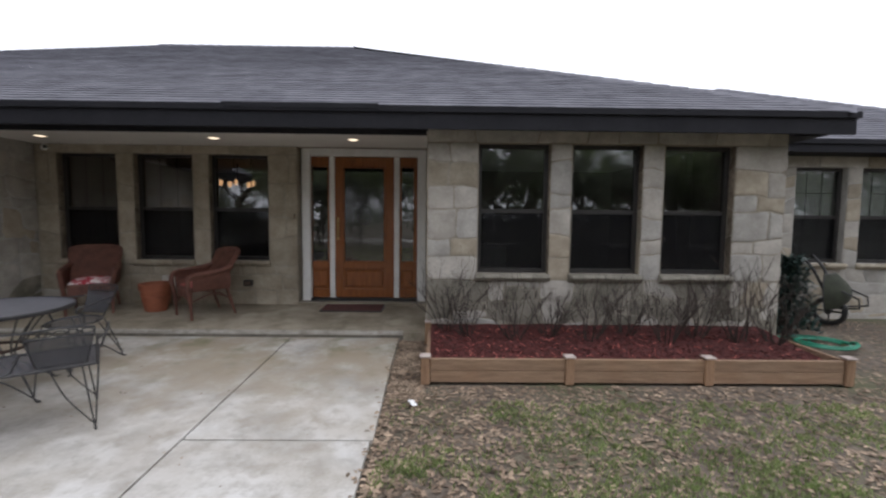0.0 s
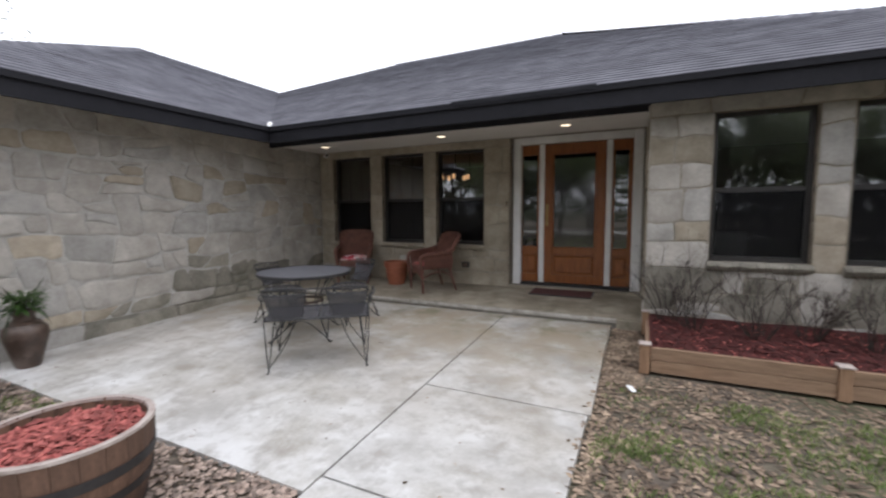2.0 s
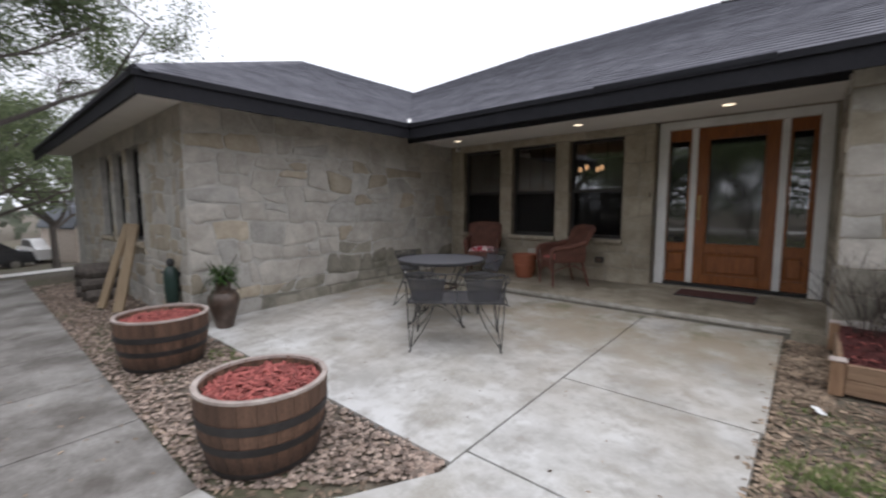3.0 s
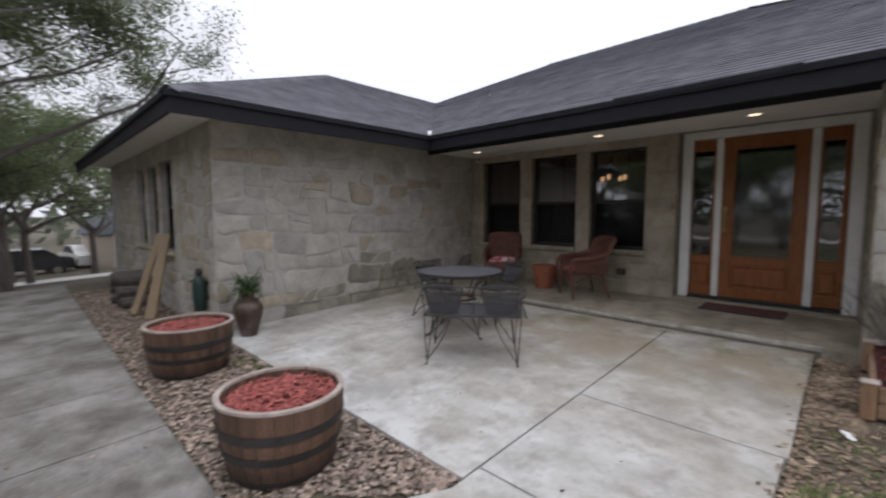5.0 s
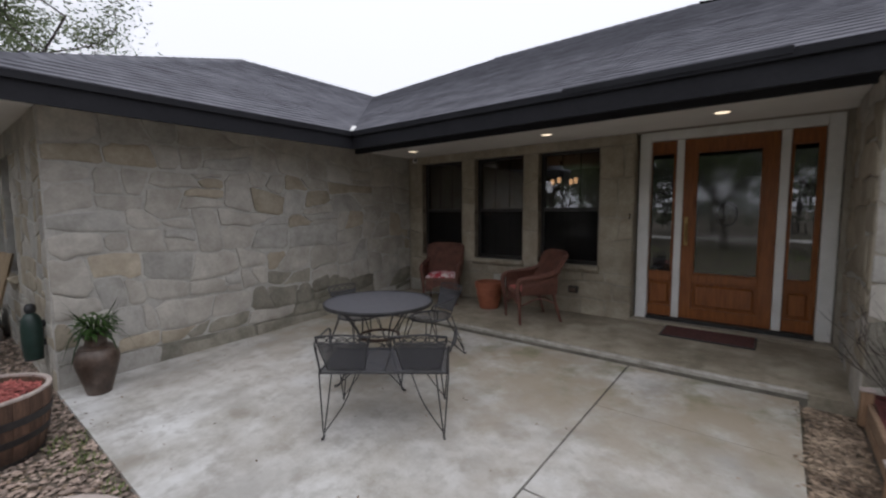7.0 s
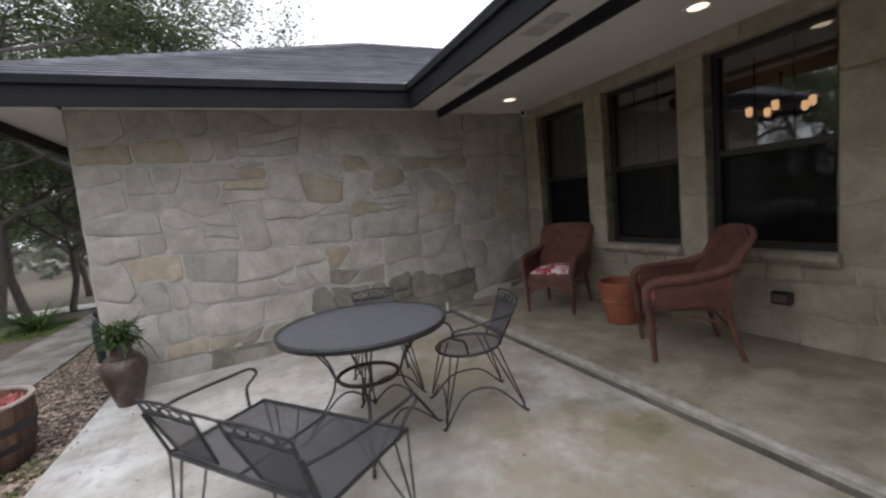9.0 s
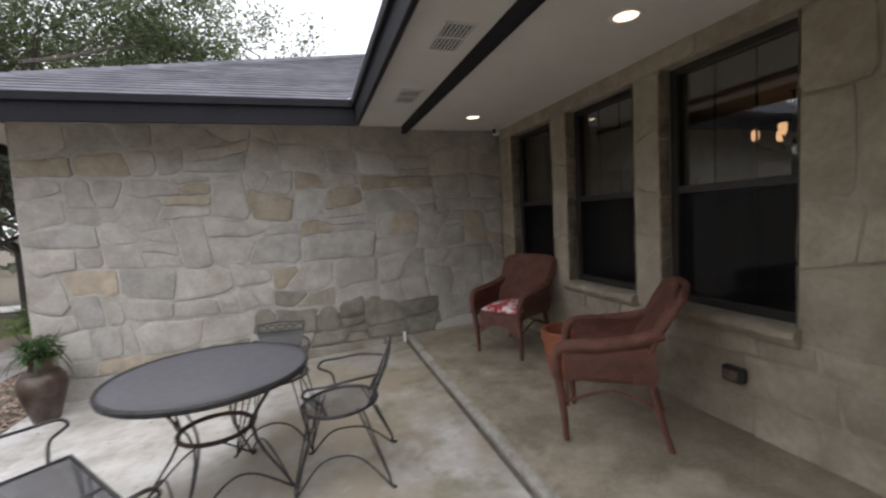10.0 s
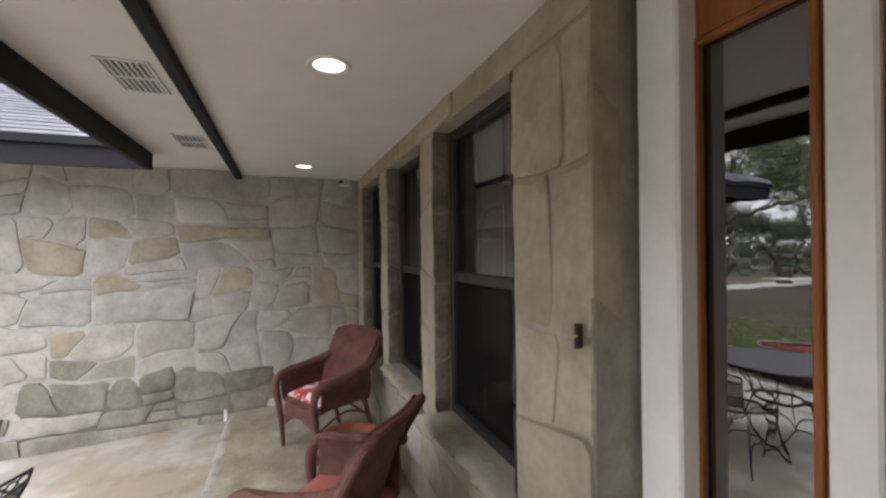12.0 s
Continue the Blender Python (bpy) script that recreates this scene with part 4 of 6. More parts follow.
# ---- wicker armchairs ----
def wicker_armchair(at, label):
    o = thing("wicker_armchair", at @ Matrix.Scale(0.94, 4), label, "armchair", "wicker chairs on the porch")

    def back(u, v):
        e = 2 * u - 1
        w = 0.265 + 0.055 * v
        z = 0.40 + 0.54 * v - 0.04 * max(0, v - 0.5) * 2 * abs(e) ** 5
        return (e * w * (1 - 0.05 * v ** 6), 0.20 + 0.15 * v + 0.05 * v * v - 0.09 * e * e * (1 - 0.4 * v), z)

    part("backrest", bent_sheet(back, 16, 14, 0.032), WICKER, o, "curved woven back", True)
    edge = [back(0, k / 10) for k in range(11)] + [back(k / 12, 1) for k in range(1, 12)] + [back(1, 1 - k / 10) for k in range(11)]
    part("back_rim", Shape().tube([(x, y + 0.012, z) for x, y, z in edge], 0.022, 8), WICKER, o, "braided rim", True)
    part("seat", Shape().box(-0.26, -0.27, 0.375, 0.26, 0.24, 0.43, 0.025), WICKER, o)
    part("apron", bent_sheet(lambda u, v: (0.235 * (2 * u - 1), -0.275 - 0.02 * math.sin(math.pi * u), 0.40 - v * (0.20 - 0.10 * math.sin(math.pi * u))), 14, 5, 0.02), WICKER, o, "woven front skirt", True)
    for s in (-1, 1):
        part("arm", Shape().tube(curve([(s * 0.27, 0.26, 0.70), (s * 0.30, 0.12, 0.655), (s * 0.315, -0.08, 0.625), (s * 0.31, -0.22, 0.615), (s * 0.30, -0.30, 0.585), (s * 0.285, -0.325, 0.51), (s * 0.275, -0.315, 0.40)], 3), 0.042, 10, 0.030), WICKER, o, "rolled woven arm", True)
        part("side_panel", bent_sheet(lambda u, v: (s * (0.262 + 0.03 * math.sin(math.pi * v)), -0.27 + 0.50 * u, 0.385 + 0.035 * math.sin(math.pi * u) + v * (0.245 + 0.03 * u - 0.035 * math.sin(math.pi * u))), 8, 6, 0.018 * s), WICKER, o, "", True)
        part("leg", Shape().tube(curve([(s * 0.275, -0.315, 0.42), (s * 0.265, -0.29, 0.2), (s * 0.262, -0.278, 0.0)], 3), 0.029, 10, 0.018), WICKER, o, "", True)
        part("leg", Shape().tube(curve([(s * 0.24, 0.20, 0.40), (s * 0.25, 0.25, 0.2), (s * 0.262, 0.31, 0.0)], 3), 0.024, 10, 0.017), WICKER, o, "", True)
        part("brace", Shape().tube(curve([(s * 0.264, -0.285, 0.24), (s * 0.25, 0.0, 0.33), (s * 0.25, 0.245, 0.24)]), 0.010, 6), WICKER, o)
    part("stretcher", Shape().tube([(-0.25, 0.235, 0.24), (0, 0.2, 0.30), (0.25, 0.235, 0.24)], 0.010, 6), WICKER, o)
    return o


wicker_armchair(facing(-2.615, 5.88, porch_z(5.88), -0.63, -0.77), "red-brown wicker armchair turned sideways beside the clay pot")
wicker_armchair(facing(-4.22, 6.02, porch_z(6.0), 0.49, -0.87), "red-brown wicker armchair in the corner of the porch")


def cushion(at, mat, label, w=0.24, d=0.23, h=0.05):
    def top(u, v):
        return (w * (2 * u - 1), d * (2 * v - 1), h * (math.sin(math.pi * u) * math.sin(math.pi * v)) ** 0.35 + 0.008 * noise.noise((u * 4, v * 4, w)))
    o = thing("seat_cushion", at, label, "cushion")
    s = Shape().grid([[top(i / 12, j / 12) for i in range(13)] for j in range(13)])
    s.grid([[(top(i / 12, j / 12)[0], top(i / 12, j / 12)[1], -0.0) for i in range(13)] for j in range(13)])
    part("cover", s, mat, o, "", True)


cushion(facing(-4.22, 6.02, porch_z(6.0) + 0.406, 0.49, -0.87), CUSHION, "red and white patterned cushion on the wicker seat", h=0.07)
cushion(facing(-2.615, 5.88, porch_z(5.88) + 0.406, -0.63, -0.77), SALMON, "faded salmon seat cushion on the wicker chair", h=0.05)

# clay pot
o = thing("flower_pot", pose(-3.40, 6.08, porch_z(6.08)), "empty orange terracotta pot between the wicker chairs", "flower pot")
part("body", Shape().lathe([(0.135, 0.0), (0.17, 0.15), (0.185, 0.27), (0.185, 0.30), (0.17, 0.30), (0.155, 0.15), (0.12, 0.03), (0.001, 0.03)], 32), TERRACOTTA, o, "", True)
part("rim", Shape().lathe([(0.186, 0.295), (0.205, 0.30), (0.208, 0.375), (0.20, 0.385), (0.175, 0.383), (0.168, 0.30)], 32, cap=False), TERRACOTTA, o, "", True)
part("band", Shape().lathe([(0.178, 0.20), (0.187, 0.21), (0.181, 0.225)], 32, cap=False), TERRACOTTA, o, "", True)


# ---- wrought iron patio set ----
def hairpin(o, top, spread, foot, r=0.0055):
    """A leg of two bars from the frame to one foot, with a curled toe."""
    tx, ty, tz = top
    sx, sy = spread
    out = Vector((foot[0] - tx, foot[1] - ty, 0))
    toe = out.normalized() * 0.03 if out.length > 0.01 else Vector((0, -0.03, 0))
    fx, fy, fz = foot
    s = Shape()
    for k in (-1, 1):
        s.tube([(tx + k * sx, ty + k * sy, tz), (fx + k * sx * 0.12, fy + k * sy * 0.12, fz + 0.06), (fx, fy, fz + 0.014)], r, 6)
    s.tube([(fx, fy, fz + 0.02), (fx + toe.x * 0.6, fy + toe.y * 0.6, fz + 0.008), (fx + toe.x, fy + toe.y, fz + 0.012)], r * 1.6, 6)
    part("leg", s, IRON, o)


def scrolls(s, x0, x1, y, z, n):
    """A row of small loops along a rail."""
    for i in range(n):
        c = x0 + (x1 - x0) * (i + 0.5) / n
        r = (x1 - x0) / n * 0.48
        s.tube([(c + r * math.cos(a), y + 0.004 * math.sin(a), z + 0.55 * r * math.sin(a)) for a in np.linspace(0, 2 * math.pi, 11)[:-1]], 0.004, 5, closed=True)


def back_panel(o, x0, x1, y, z0, z1, lean):
    """A mesh back in an iron frame that widens upward, with scrolls along its top."""
    wide = 0.045
    a, b, c, d = (x0 + wide, y, z0), (x1 - wide, y, z0), (x1, y + lean, z1), (x0, y + lean, z1)
    f = Shape().tube([a, b, c, d], 0.007, 6, closed=True)
    f.tube([(x0 - 0.004, y + lean * 1.2, z1 + 0.055), ((x0 + x1) / 2, y + lean * 1.24, z1 + 0.068), (x1 + 0.004, y + lean * 1.2, z1 + 0.055)], 0.007, 6)
    f.tube([d, (x0 - 0.004, y + lean * 1.2, z1 + 0.055)], 0.006, 6).tube([c, (x1 + 0.004, y + lean * 1.2, z1 + 0.055)], 0.006, 6)
    scrolls(f, x0, x1, y + lean * 1.1, z1 + 0.029, 5)
    p = part("backrest", f, IRON, o, "scrolled iron back frame")
    part("mesh", bent_sheet(lambda u, v: (x0 + wide * (1 - v) + (x1 - x0 - 2 * wide * (1 - v)) * u, y + lean * v + 0.015 * math.sin(math.pi * u), z0 + (z1 - z0) * v), 6, 4, 0.003), EXPANDED, p)


def arm(o, s, x, yb, zb, yf, zs):
    """An arm bar that runs forward from the back, curls and drops to the seat."""
    part("arm", Shape().tube(curve([(x, yb, zb), (x + s * 0.05, yb - 0.14, zb + 0.005), (x + s * 0.065, yf + 0.08, zb - 0.01), (x + s * 0.06, yf - 0.02, zb - 0.015), (x + s * 0.055, yf - 0.05, zb - 0.05), (x + s * 0.05, yf - 0.02, zb - 0.07),
                              (x + s * 0.04, yf + 0.03, zb - 0.10), (x + s * 0.01, yf + 0.05, zs)], 4), 0.008, 7), IRON, o, "curled iron arm", True)


def settee(at):
    o = thing("patio_settee", at, "dark wrought iron two-seat settee with mesh seat and two scrolled backs", "settee")
    W, D, H = 0.46, 0.245, 0.465
    part("seat_frame", Shape().tube([(-W, -D, H), (W, -D, H), (W, D, H), (-W, D, H)], 0.011, 6, closed=True).tube([(0, -D, H), (0, D, H)], 0.008, 6), IRON, o)
    part("seat", Shape().box(-W, -D, H - 0.004, W, D, H), EXPANDED, o, "expanded metal seat")
    back_panel(o, -W + 0.015, -0.088, D - 0.01, H + 0.02, H + 0.235, 0.08)
    back_panel(o, 0.088, W - 0.015, D - 0.01, H + 0.02, H + 0.235, 0.08)
    part("back_link", Shape().tube([(-0.088, D + 0.086, H + 0.29), (0, D + 0.088, H + 0.293), (0.088, D + 0.086, H + 0.29)], 0.006, 6), IRON, o)
    for s in (-1, 1):
        part("back_stay", Shape().tube([(s * (W - 0.01), D, H), (s * (W - 0.0), D + 0.07, H + 0.22)], 0.008, 6), IRON, o)
        arm(o, s, s * W, D + 0.05, H + 0.19, -D + 0.03, H)
        for y, e in ((-D, -0.03), (D, 0.05)):
            hairpin(o, (s * (W - 0.045), y, H), (0.045, 0.0), (s * (W - 0.035), y + e, 0.0))
            part("leg_brace", Shape().tube(curve([(s * (W - 0.035), y + e * 0.9, 0.04), (s * (W - 0.18), y + e * 0.3, 0.25), (s * (W - 0.26), y, H - 0.01)]), 0.005, 6), IRON, o)
    return o


settee(facing(-2.415, 3.10, lay(3.10), -0.615, 0.79) @ pose(0, 0, 0, -1.6))


def patio_chair(at, label):
    o = thing("patio_chair", at, label, "chair", "iron chairs at the patio table")
    H, R = 0.43, 0.215
    part("seat_rim", Shape().tube([(R * math.cos(a), R * math.sin(a), H) for a in np.linspace(0, 2 * math.pi, 25)[:-1]], 0.010, 6, closed=True), IRON, o)
    part("seat", Shape().lathe([(0.001, H - 0.016), (R * 0.6, H - 0.012), (R, H)], 24, cap=False), EXPANDED, o, "round mesh seat")
    back_panel(o, -0.17, 0.17, 0.20, H + 0.04, H + 0.24, 0.10)
    for s in (-1, 1):
        part("back_stay", Shape().tube([(s * 0.13, 0.17, H), (s * 0.142, 0.20, H + 0.06)], 0.008, 6), IRON, o)
        arm(o, s, s * 0.17, 0.26, H + 0.19, -0.10, H)
        for y, e in ((-0.13, -0.12), (0.13, 0.13)):
            hairpin(o, (s * 0.15, y, H), (0.025, 0.02), (s * 0.225, y + e, 0.0))
        part("side_stretcher", Shape().tube(curve([(s * 0.222, -0.245, 0.02), (s * 0.18, -0.12, 0.155), (s * 0.165, 0.0, 0.185), (s * 0.18, 0.12, 0.155), (s * 0.222, 0.255, 0.02)]), 0.006, 6), IRON, o)
    part("stretcher", Shape().tube(curve([(-0.22, -0.245, 0.02), (-0.12, -0.22, 0.135), (0.0, -0.21, 0.17), (0.12, -0.22, 0.135), (0.22, -0.245, 0.02)]), 0.006, 6), IRON, o)
    return o


patio_chair(facing(-2.99, 4.29, lay(4.29), -0.2, -0.98) @ pose(0, 0, 0, 2.5), "dark wrought iron chair with a round mesh seat")
patio_chair(facing(-3.69, 3.87, lay(3.87), 0.98, -0.1), "dark wrought iron chair with a round mesh seat")

o = thing("patio_table", pose(-3.06, 3.60, lay(3.60)), "round dark mesh-topped wrought iron patio table", "table")
TR, TH = 0.505, 0.73
part("tabletop", Shape().lathe([(0.001, TH + 0.001), (0.30, TH + 0.002), (TR, TH)], 40, cap=False), TABLE_MESH, o, "dark grey mesh top")
part("rim", Shape().lathe([(TR - 0.012, TH + 0.004), (TR + 0.004, TH + 0.006), (TR + 0.010, TH - 0.004), (TR + 0.004, TH - 0.028), (TR - 0.01, TH - 0.028)], 40, cap=False), IRON, o, "turned-down iron rim", True)
part("frame_ring", Shape().tube([(0.40 * math.cos(a), 0.40 * math.sin(a), TH - 0.02) for a in np.linspace(0, 2 * math.pi, 25)[:-1]], 0.008, 6, closed=True), IRON, o)
part("lower_ring", Shape().tube([(0.185 * math.cos(a), 0.185 * math.sin(a), 0.40) for a in np.linspace(0, 2 * math.pi, 33)[:-1]], 0.013, 8, closed=True), RUST, o, "rusty iron umbrella ring", True)
for k in range(4):
    a = math.radians(75 + 90 * k)
    c, s = math.cos(a), math.sin(a)
    sh = Shape()
    for j in (-1, 1):
        b = a + j * 0.16
        sh.tube(curve([(0.40 * math.cos(b), 0.40 * math.sin(b), TH - 0.02), (0.20 * math.cos(a + j * 0.06), 0.20 * math.sin(a + j * 0.06), 0.40), (0.36 * c, 0.36 * s, 0.10), (0.415 * c, 0.415 * s, 0.015)], 4), 0.0065, 6)
    sh.tube([(0.41 * c, 0.41 * s, 0.02), (0.44 * c, 0.44 * s, 0.009), (0.46 * c, 0.46 * s, 0.014)], 0.011, 6)
    part("leg", sh, IRON, o, "", True)
    b = a + math.pi / 2
    part("brace", Shape().tube(curve([(0.40 * c, 0.40 * s, 0.03), (0.27 * math.cos(a + 0.5), 0.27 * math.sin(a + 0.5), 0.20), (0.27 * math.cos(b - 0.5), 0.27 * math.sin(b - 0.5), 0.20), (0.40 * math.cos(b), 0.40 * math.sin(b), 0.03)]), 0.006, 6), IRON, o)


# ---- barrels, urn ----
def chips(n, place, size, mat, name, label, category, parent=None, flat=0.35, seed=1):
    """Many small splinters, joined; place(rnd) gives the spot of each."""
    rnd, s = random.Random(seed), Shape()
    for _ in range(n):
        p = Vector(place(rnd))
        m = Matrix.Translation(p) @ Euler((rnd.uniform(-flat, flat), rnd.uniform(-flat, flat), rnd.uniform(0, 6.3))).to_matrix().to_4x4()
        L, W, H = size * rnd.uniform(0.5, 1.3), size * rnd.uniform(0.12, 0.3), size * rnd.uniform(0.04, 0.1)
        s.add([m @ Vector(v) for v in ((-L, -W, 0), (L, -W * 0.6, 0), (L * 0.9, W, 0), (-L * 0.8, W * 0.7, 0), (0, 0, H + W * 0.4))], [(0, 1, 4), (1, 2, 4), (2, 3, 4), (3, 0, 4), (3, 2, 1, 0)])
    if parent:
        o = part(name, s, mat, parent, label)
        o["kind"] = "stuff"
        return o
    return solid(name, s, mat, label, category, "stuff")


def barrel(x, y, z, top, r, seed):
    o = thing("barrel_planter", pose(x, y, z, 0, 0, seed * 37), "half whisky barrel with black hoops full of red mulch", "barrel planter", "barrel planters")
    n, rb = 24, r * 0.82

    def rad(h):
        t = h / top
        return rb + (r - rb) * t + 0.018 * math.sin(math.pi * t)

    st = Shape()
    w = 2 * math.pi / n
    levels = [0, 0.25, 0.5, 0.75, 1.0]
    for t in levels:
        R = rad(t * top)
        for a, q in ((-w * 0.485, R), (w * 0.485, R), (w * 0.485, R - 0.028), (-w * 0.485, R - 0.028)):
            st.v.append((q * math.cos(a), q * math.sin(a), t * top))
    for i in range(4):
        st.f += [(i * 4 + k, i * 4 + (k + 1) % 4, i * 4 + 4 + (k + 1) % 4, i * 4 + 4 + k) for k in range(4)]
    st.f += [(3, 2, 1, 0), (16, 17, 18, 19)]
    me = st.mesh("stave", STAVE)
    for k in range(n):
        s = new("stave", me)
        s.parent = o
        s.matrix_basis = pose(0, 0, random.Random(seed * 100 + k).uniform(-0.004, 0.004), 0, 0, 360 / n * k)
    for h0, h1 in ((0.02, 0.085), (0.33, 0.43), (0.60, 0.71)):
        a, b = h0 * top, h1 * top
        part("hoop", Shape().lathe([(rad(a) + 0.001, a), (rad(a) + 0.005, a), (rad(b) + 0.005, b), (rad(b) + 0.001, b)], 40, cap=False), HOOP, o, "black iron hoop", True)
    part("rim", Shape().lathe([(rad(top) + 0.003, top - 0.012), (rad(top) + 0.002, top + 0.004), (rad(top) - 0.030, top + 0.004), (rad(top) - 0.031, top - 0.014)], 40, cap=False), STAVE_RIM, o, "pale weathered rim", True)
    level = top - 0.055
    ri = rad(level) - 0.03
    part("soil", Shape().lathe([(ri, level - 0.03), (ri * 0.6, level - 0.005), (0.001, level + 0.01)], 24, cap=False), MULCH_DARK, o)

    def spot(rnd):
        q, a = ri * math.sqrt(rnd.random()) * 0.95, rnd.uniform(0, 6.3)
        return (q * math.cos(a), q * math.sin(a), level - 0.02 + 0.025 * (1 - q / ri) + rnd.uniform(0, 0.03))
    chips(900, spot, 0.046, MULCH, "mulch", "bright red shredded wood mulch", "", o, 0.5, seed)


barrel(-2.19, 1.01, -0.11, 0.465, 0.375, 1)
barrel(-4.37, 1.07, -0.11, 0.475, 0.39, 2)


def leaf_blade(s, base, way, length, width, droop, rnd):
    """One long leaf that bends over."""
    side = Vector((-way[1], way[0], 0)).normalized() * width
    pts = [Vector(base) + Vector((way[0] * length * t, way[1] * length * t, way[2] * length * t - droop * length * t * t)) for t in (0, 0.35, 0.7, 1)]
    s.add([pts[0] - side * 0.4, pts[0] + side * 0.4, pts[1] - side, pts[1] + side, pts[2] - side * 0.8, pts[2] + side * 0.8, pts[3]], [(0, 1, 3, 2), (2, 3, 5, 4), (4, 5, 6)])


o = thing("clay_urn", pose(-4.97, 1.86, lay(1.86)), "tall brown clay urn with a green plant by the wall", "urn")
part("body", Shape().lathe([(0.092, 0.0), (0.098, 0.02), (0.13, 0.14), (0.168, 0.28), (0.175, 0.33), (0.165, 0.385), (0.125, 0.43), (0.088, 0.455), (0.080, 0.50), (0.105, 0.545), (0.112, 0.555), (0.096, 0.555), (0.075, 0.51), (0.001, 0.50)], 32), URN_CLAY, o, "", True)
part("neck_band", Shape().lathe([(0.128, 0.427), (0.136, 0.432), (0.118, 0.444)], 32, cap=False), URN_CLAY, o, "", True)
rnd, s = random.Random(5), Shape()
for k in range(330):
    a, q, up = rnd.uniform(0, 6.3), 0.135 * math.sqrt(rnd.random()), rnd.uniform(0.0, 0.17)
    base = (q * math.cos(a), q * math.sin(a), 0.56 + up - 0.45 * max(0, q - 0.08))
    leaf_blade(s, base, (math.cos(a) + rnd.uniform(-0.6, 0.6), math.sin(a) + rnd.uniform(-0.6, 0.6), rnd.uniform(-0.3, 0.7)), rnd.uniform(0.035, 0.075), rnd.uniform(0.008, 0.015), rnd.uniform(0.2, 0.9), rnd)
part("foliage", s, PLANT_LEAF, o, "small dense green leaves")
blades = Shape()
for k in range(34):
    a = rnd.uniform(0, 6.3)
    leaf_blade(blades, (0.04 * math.cos(a), 0.04 * math.sin(a), 0.56), (0.55 * math.cos(a) + 0.12, 0.55 * math.sin(a), 1), rnd.uniform(0.24, 0.40), 0.006, rnd.uniform(0.1, 0.5), rnd)
for k in range(7):
    a = rnd.uniform(0, 6.3)
    leaf_blade(blades, (0.10 * math.cos(a), 0.10 * math.sin(a), 0.60), (math.cos(a), math.sin(a), 0.25), rnd.uniform(0.16, 0.24), 0.010, rnd.uniform(1.2, 1.8), rnd)
part("blades", blades, DARK_LEAF, o, "thin dark grassy blades")


# ---- raised bed in front of the house ----
bed = thing("planter_bed", Matrix(), "low raised bed of new cedar boards with capped posts", "planter bed")
BX0, BX1, BY0, BY1 = 0.42, 4.30, 3.93, 5.03
for x0, x1 in ((BX0 + 0.045, 1.69), (1.77, 2.965), (3.045, BX1 - 0.045)):
    for z0, z1 in ((0.035, 0.142), (0.147, 0.252)):
        part("board", Shape().box(x0, BY0, z0, x1, BY0 + 0.035, z1, 0.004), CEDAR, bed)
for x in (BX0, BX1 - 0.035):
    for z0, z1 in ((0.055, 0.142), (0.147, 0.252)):
        part("board", Shape().box(x, BY0 + 0.06, z0, x + 0.035, BY1 - 0.0, z1, 0.004), CEDAR, bed)
for x in (BX0 + 0.0, 1.73, 3.005, BX1 - 0.0):
    p = part("post", Shape().box(x - 0.04, BY0 - 0.022, 0.02, x + 0.04, BY0 + 0.058, 0.268, 0.005), POST_WOOD, bed)
    part("cap", Shape().box(x - 0.05, BY0 - 0.032, 0.268, x + 0.05, BY0 + 0.068, 0.286, 0.006), STAVE_RIM, p, "pale post cap")
p = part("post", Shape().box(BX0 - 0.035, BY1 - 0.09, 0.08, BX0 + 0.035, BY1 - 0.02, 0.33, 0.005), POST_WOOD, bed)
part("cap", Shape().box(BX0 - 0.042, BY1 - 0.097, 0.33, BX0 + 0.042, BY1 - 0.013, 0.345, 0.005), STAVE_RIM, p, "pale post cap")


def bed_z(x, y):
    return 0.165 + 0.13 * (y - BY0) / 1.1 + 0.02 * noise.noise((x * 2, y * 2, 3))


soil = Shape().grid([[(x, y, bed_z(x, y)) for x in np.linspace(BX0 + 0.03, BX1 - 0.03, 40)] for y in np.linspace(BY0 + 0.03, BY1 + 0.01, 14)])
part("mulch_soil", soil, MULCH_DARK, bed, "dark red wood mulch")
chips(4200, lambda r: (lambda x, y: (x, y, bed_z(x, y) + r.uniform(-0.004, 0.016)))(r.uniform(BX0 + 0.06, BX1 - 0.06), r.uniform(BY0 + 0.06, BY1 - 0.02)), 0.034, MULCH_DARK, "mulch", "dark red shredded mulch", "", bed, 0.5, 9)


chips(380, lambda r: (lambda x, y: (x, y, bed_z(x, y) + r.uniform(0.0, 0.02)))(BX0 + 0.06 + (BX1 - BX0 - 0.12) * r.random() ** 1.25, r.uniform(BY0 + 0.06, BY1 - 0.10)), 0.032, MULCH, "mulch", "brighter red shreds of mulch", "", bed, 0.5, 19)


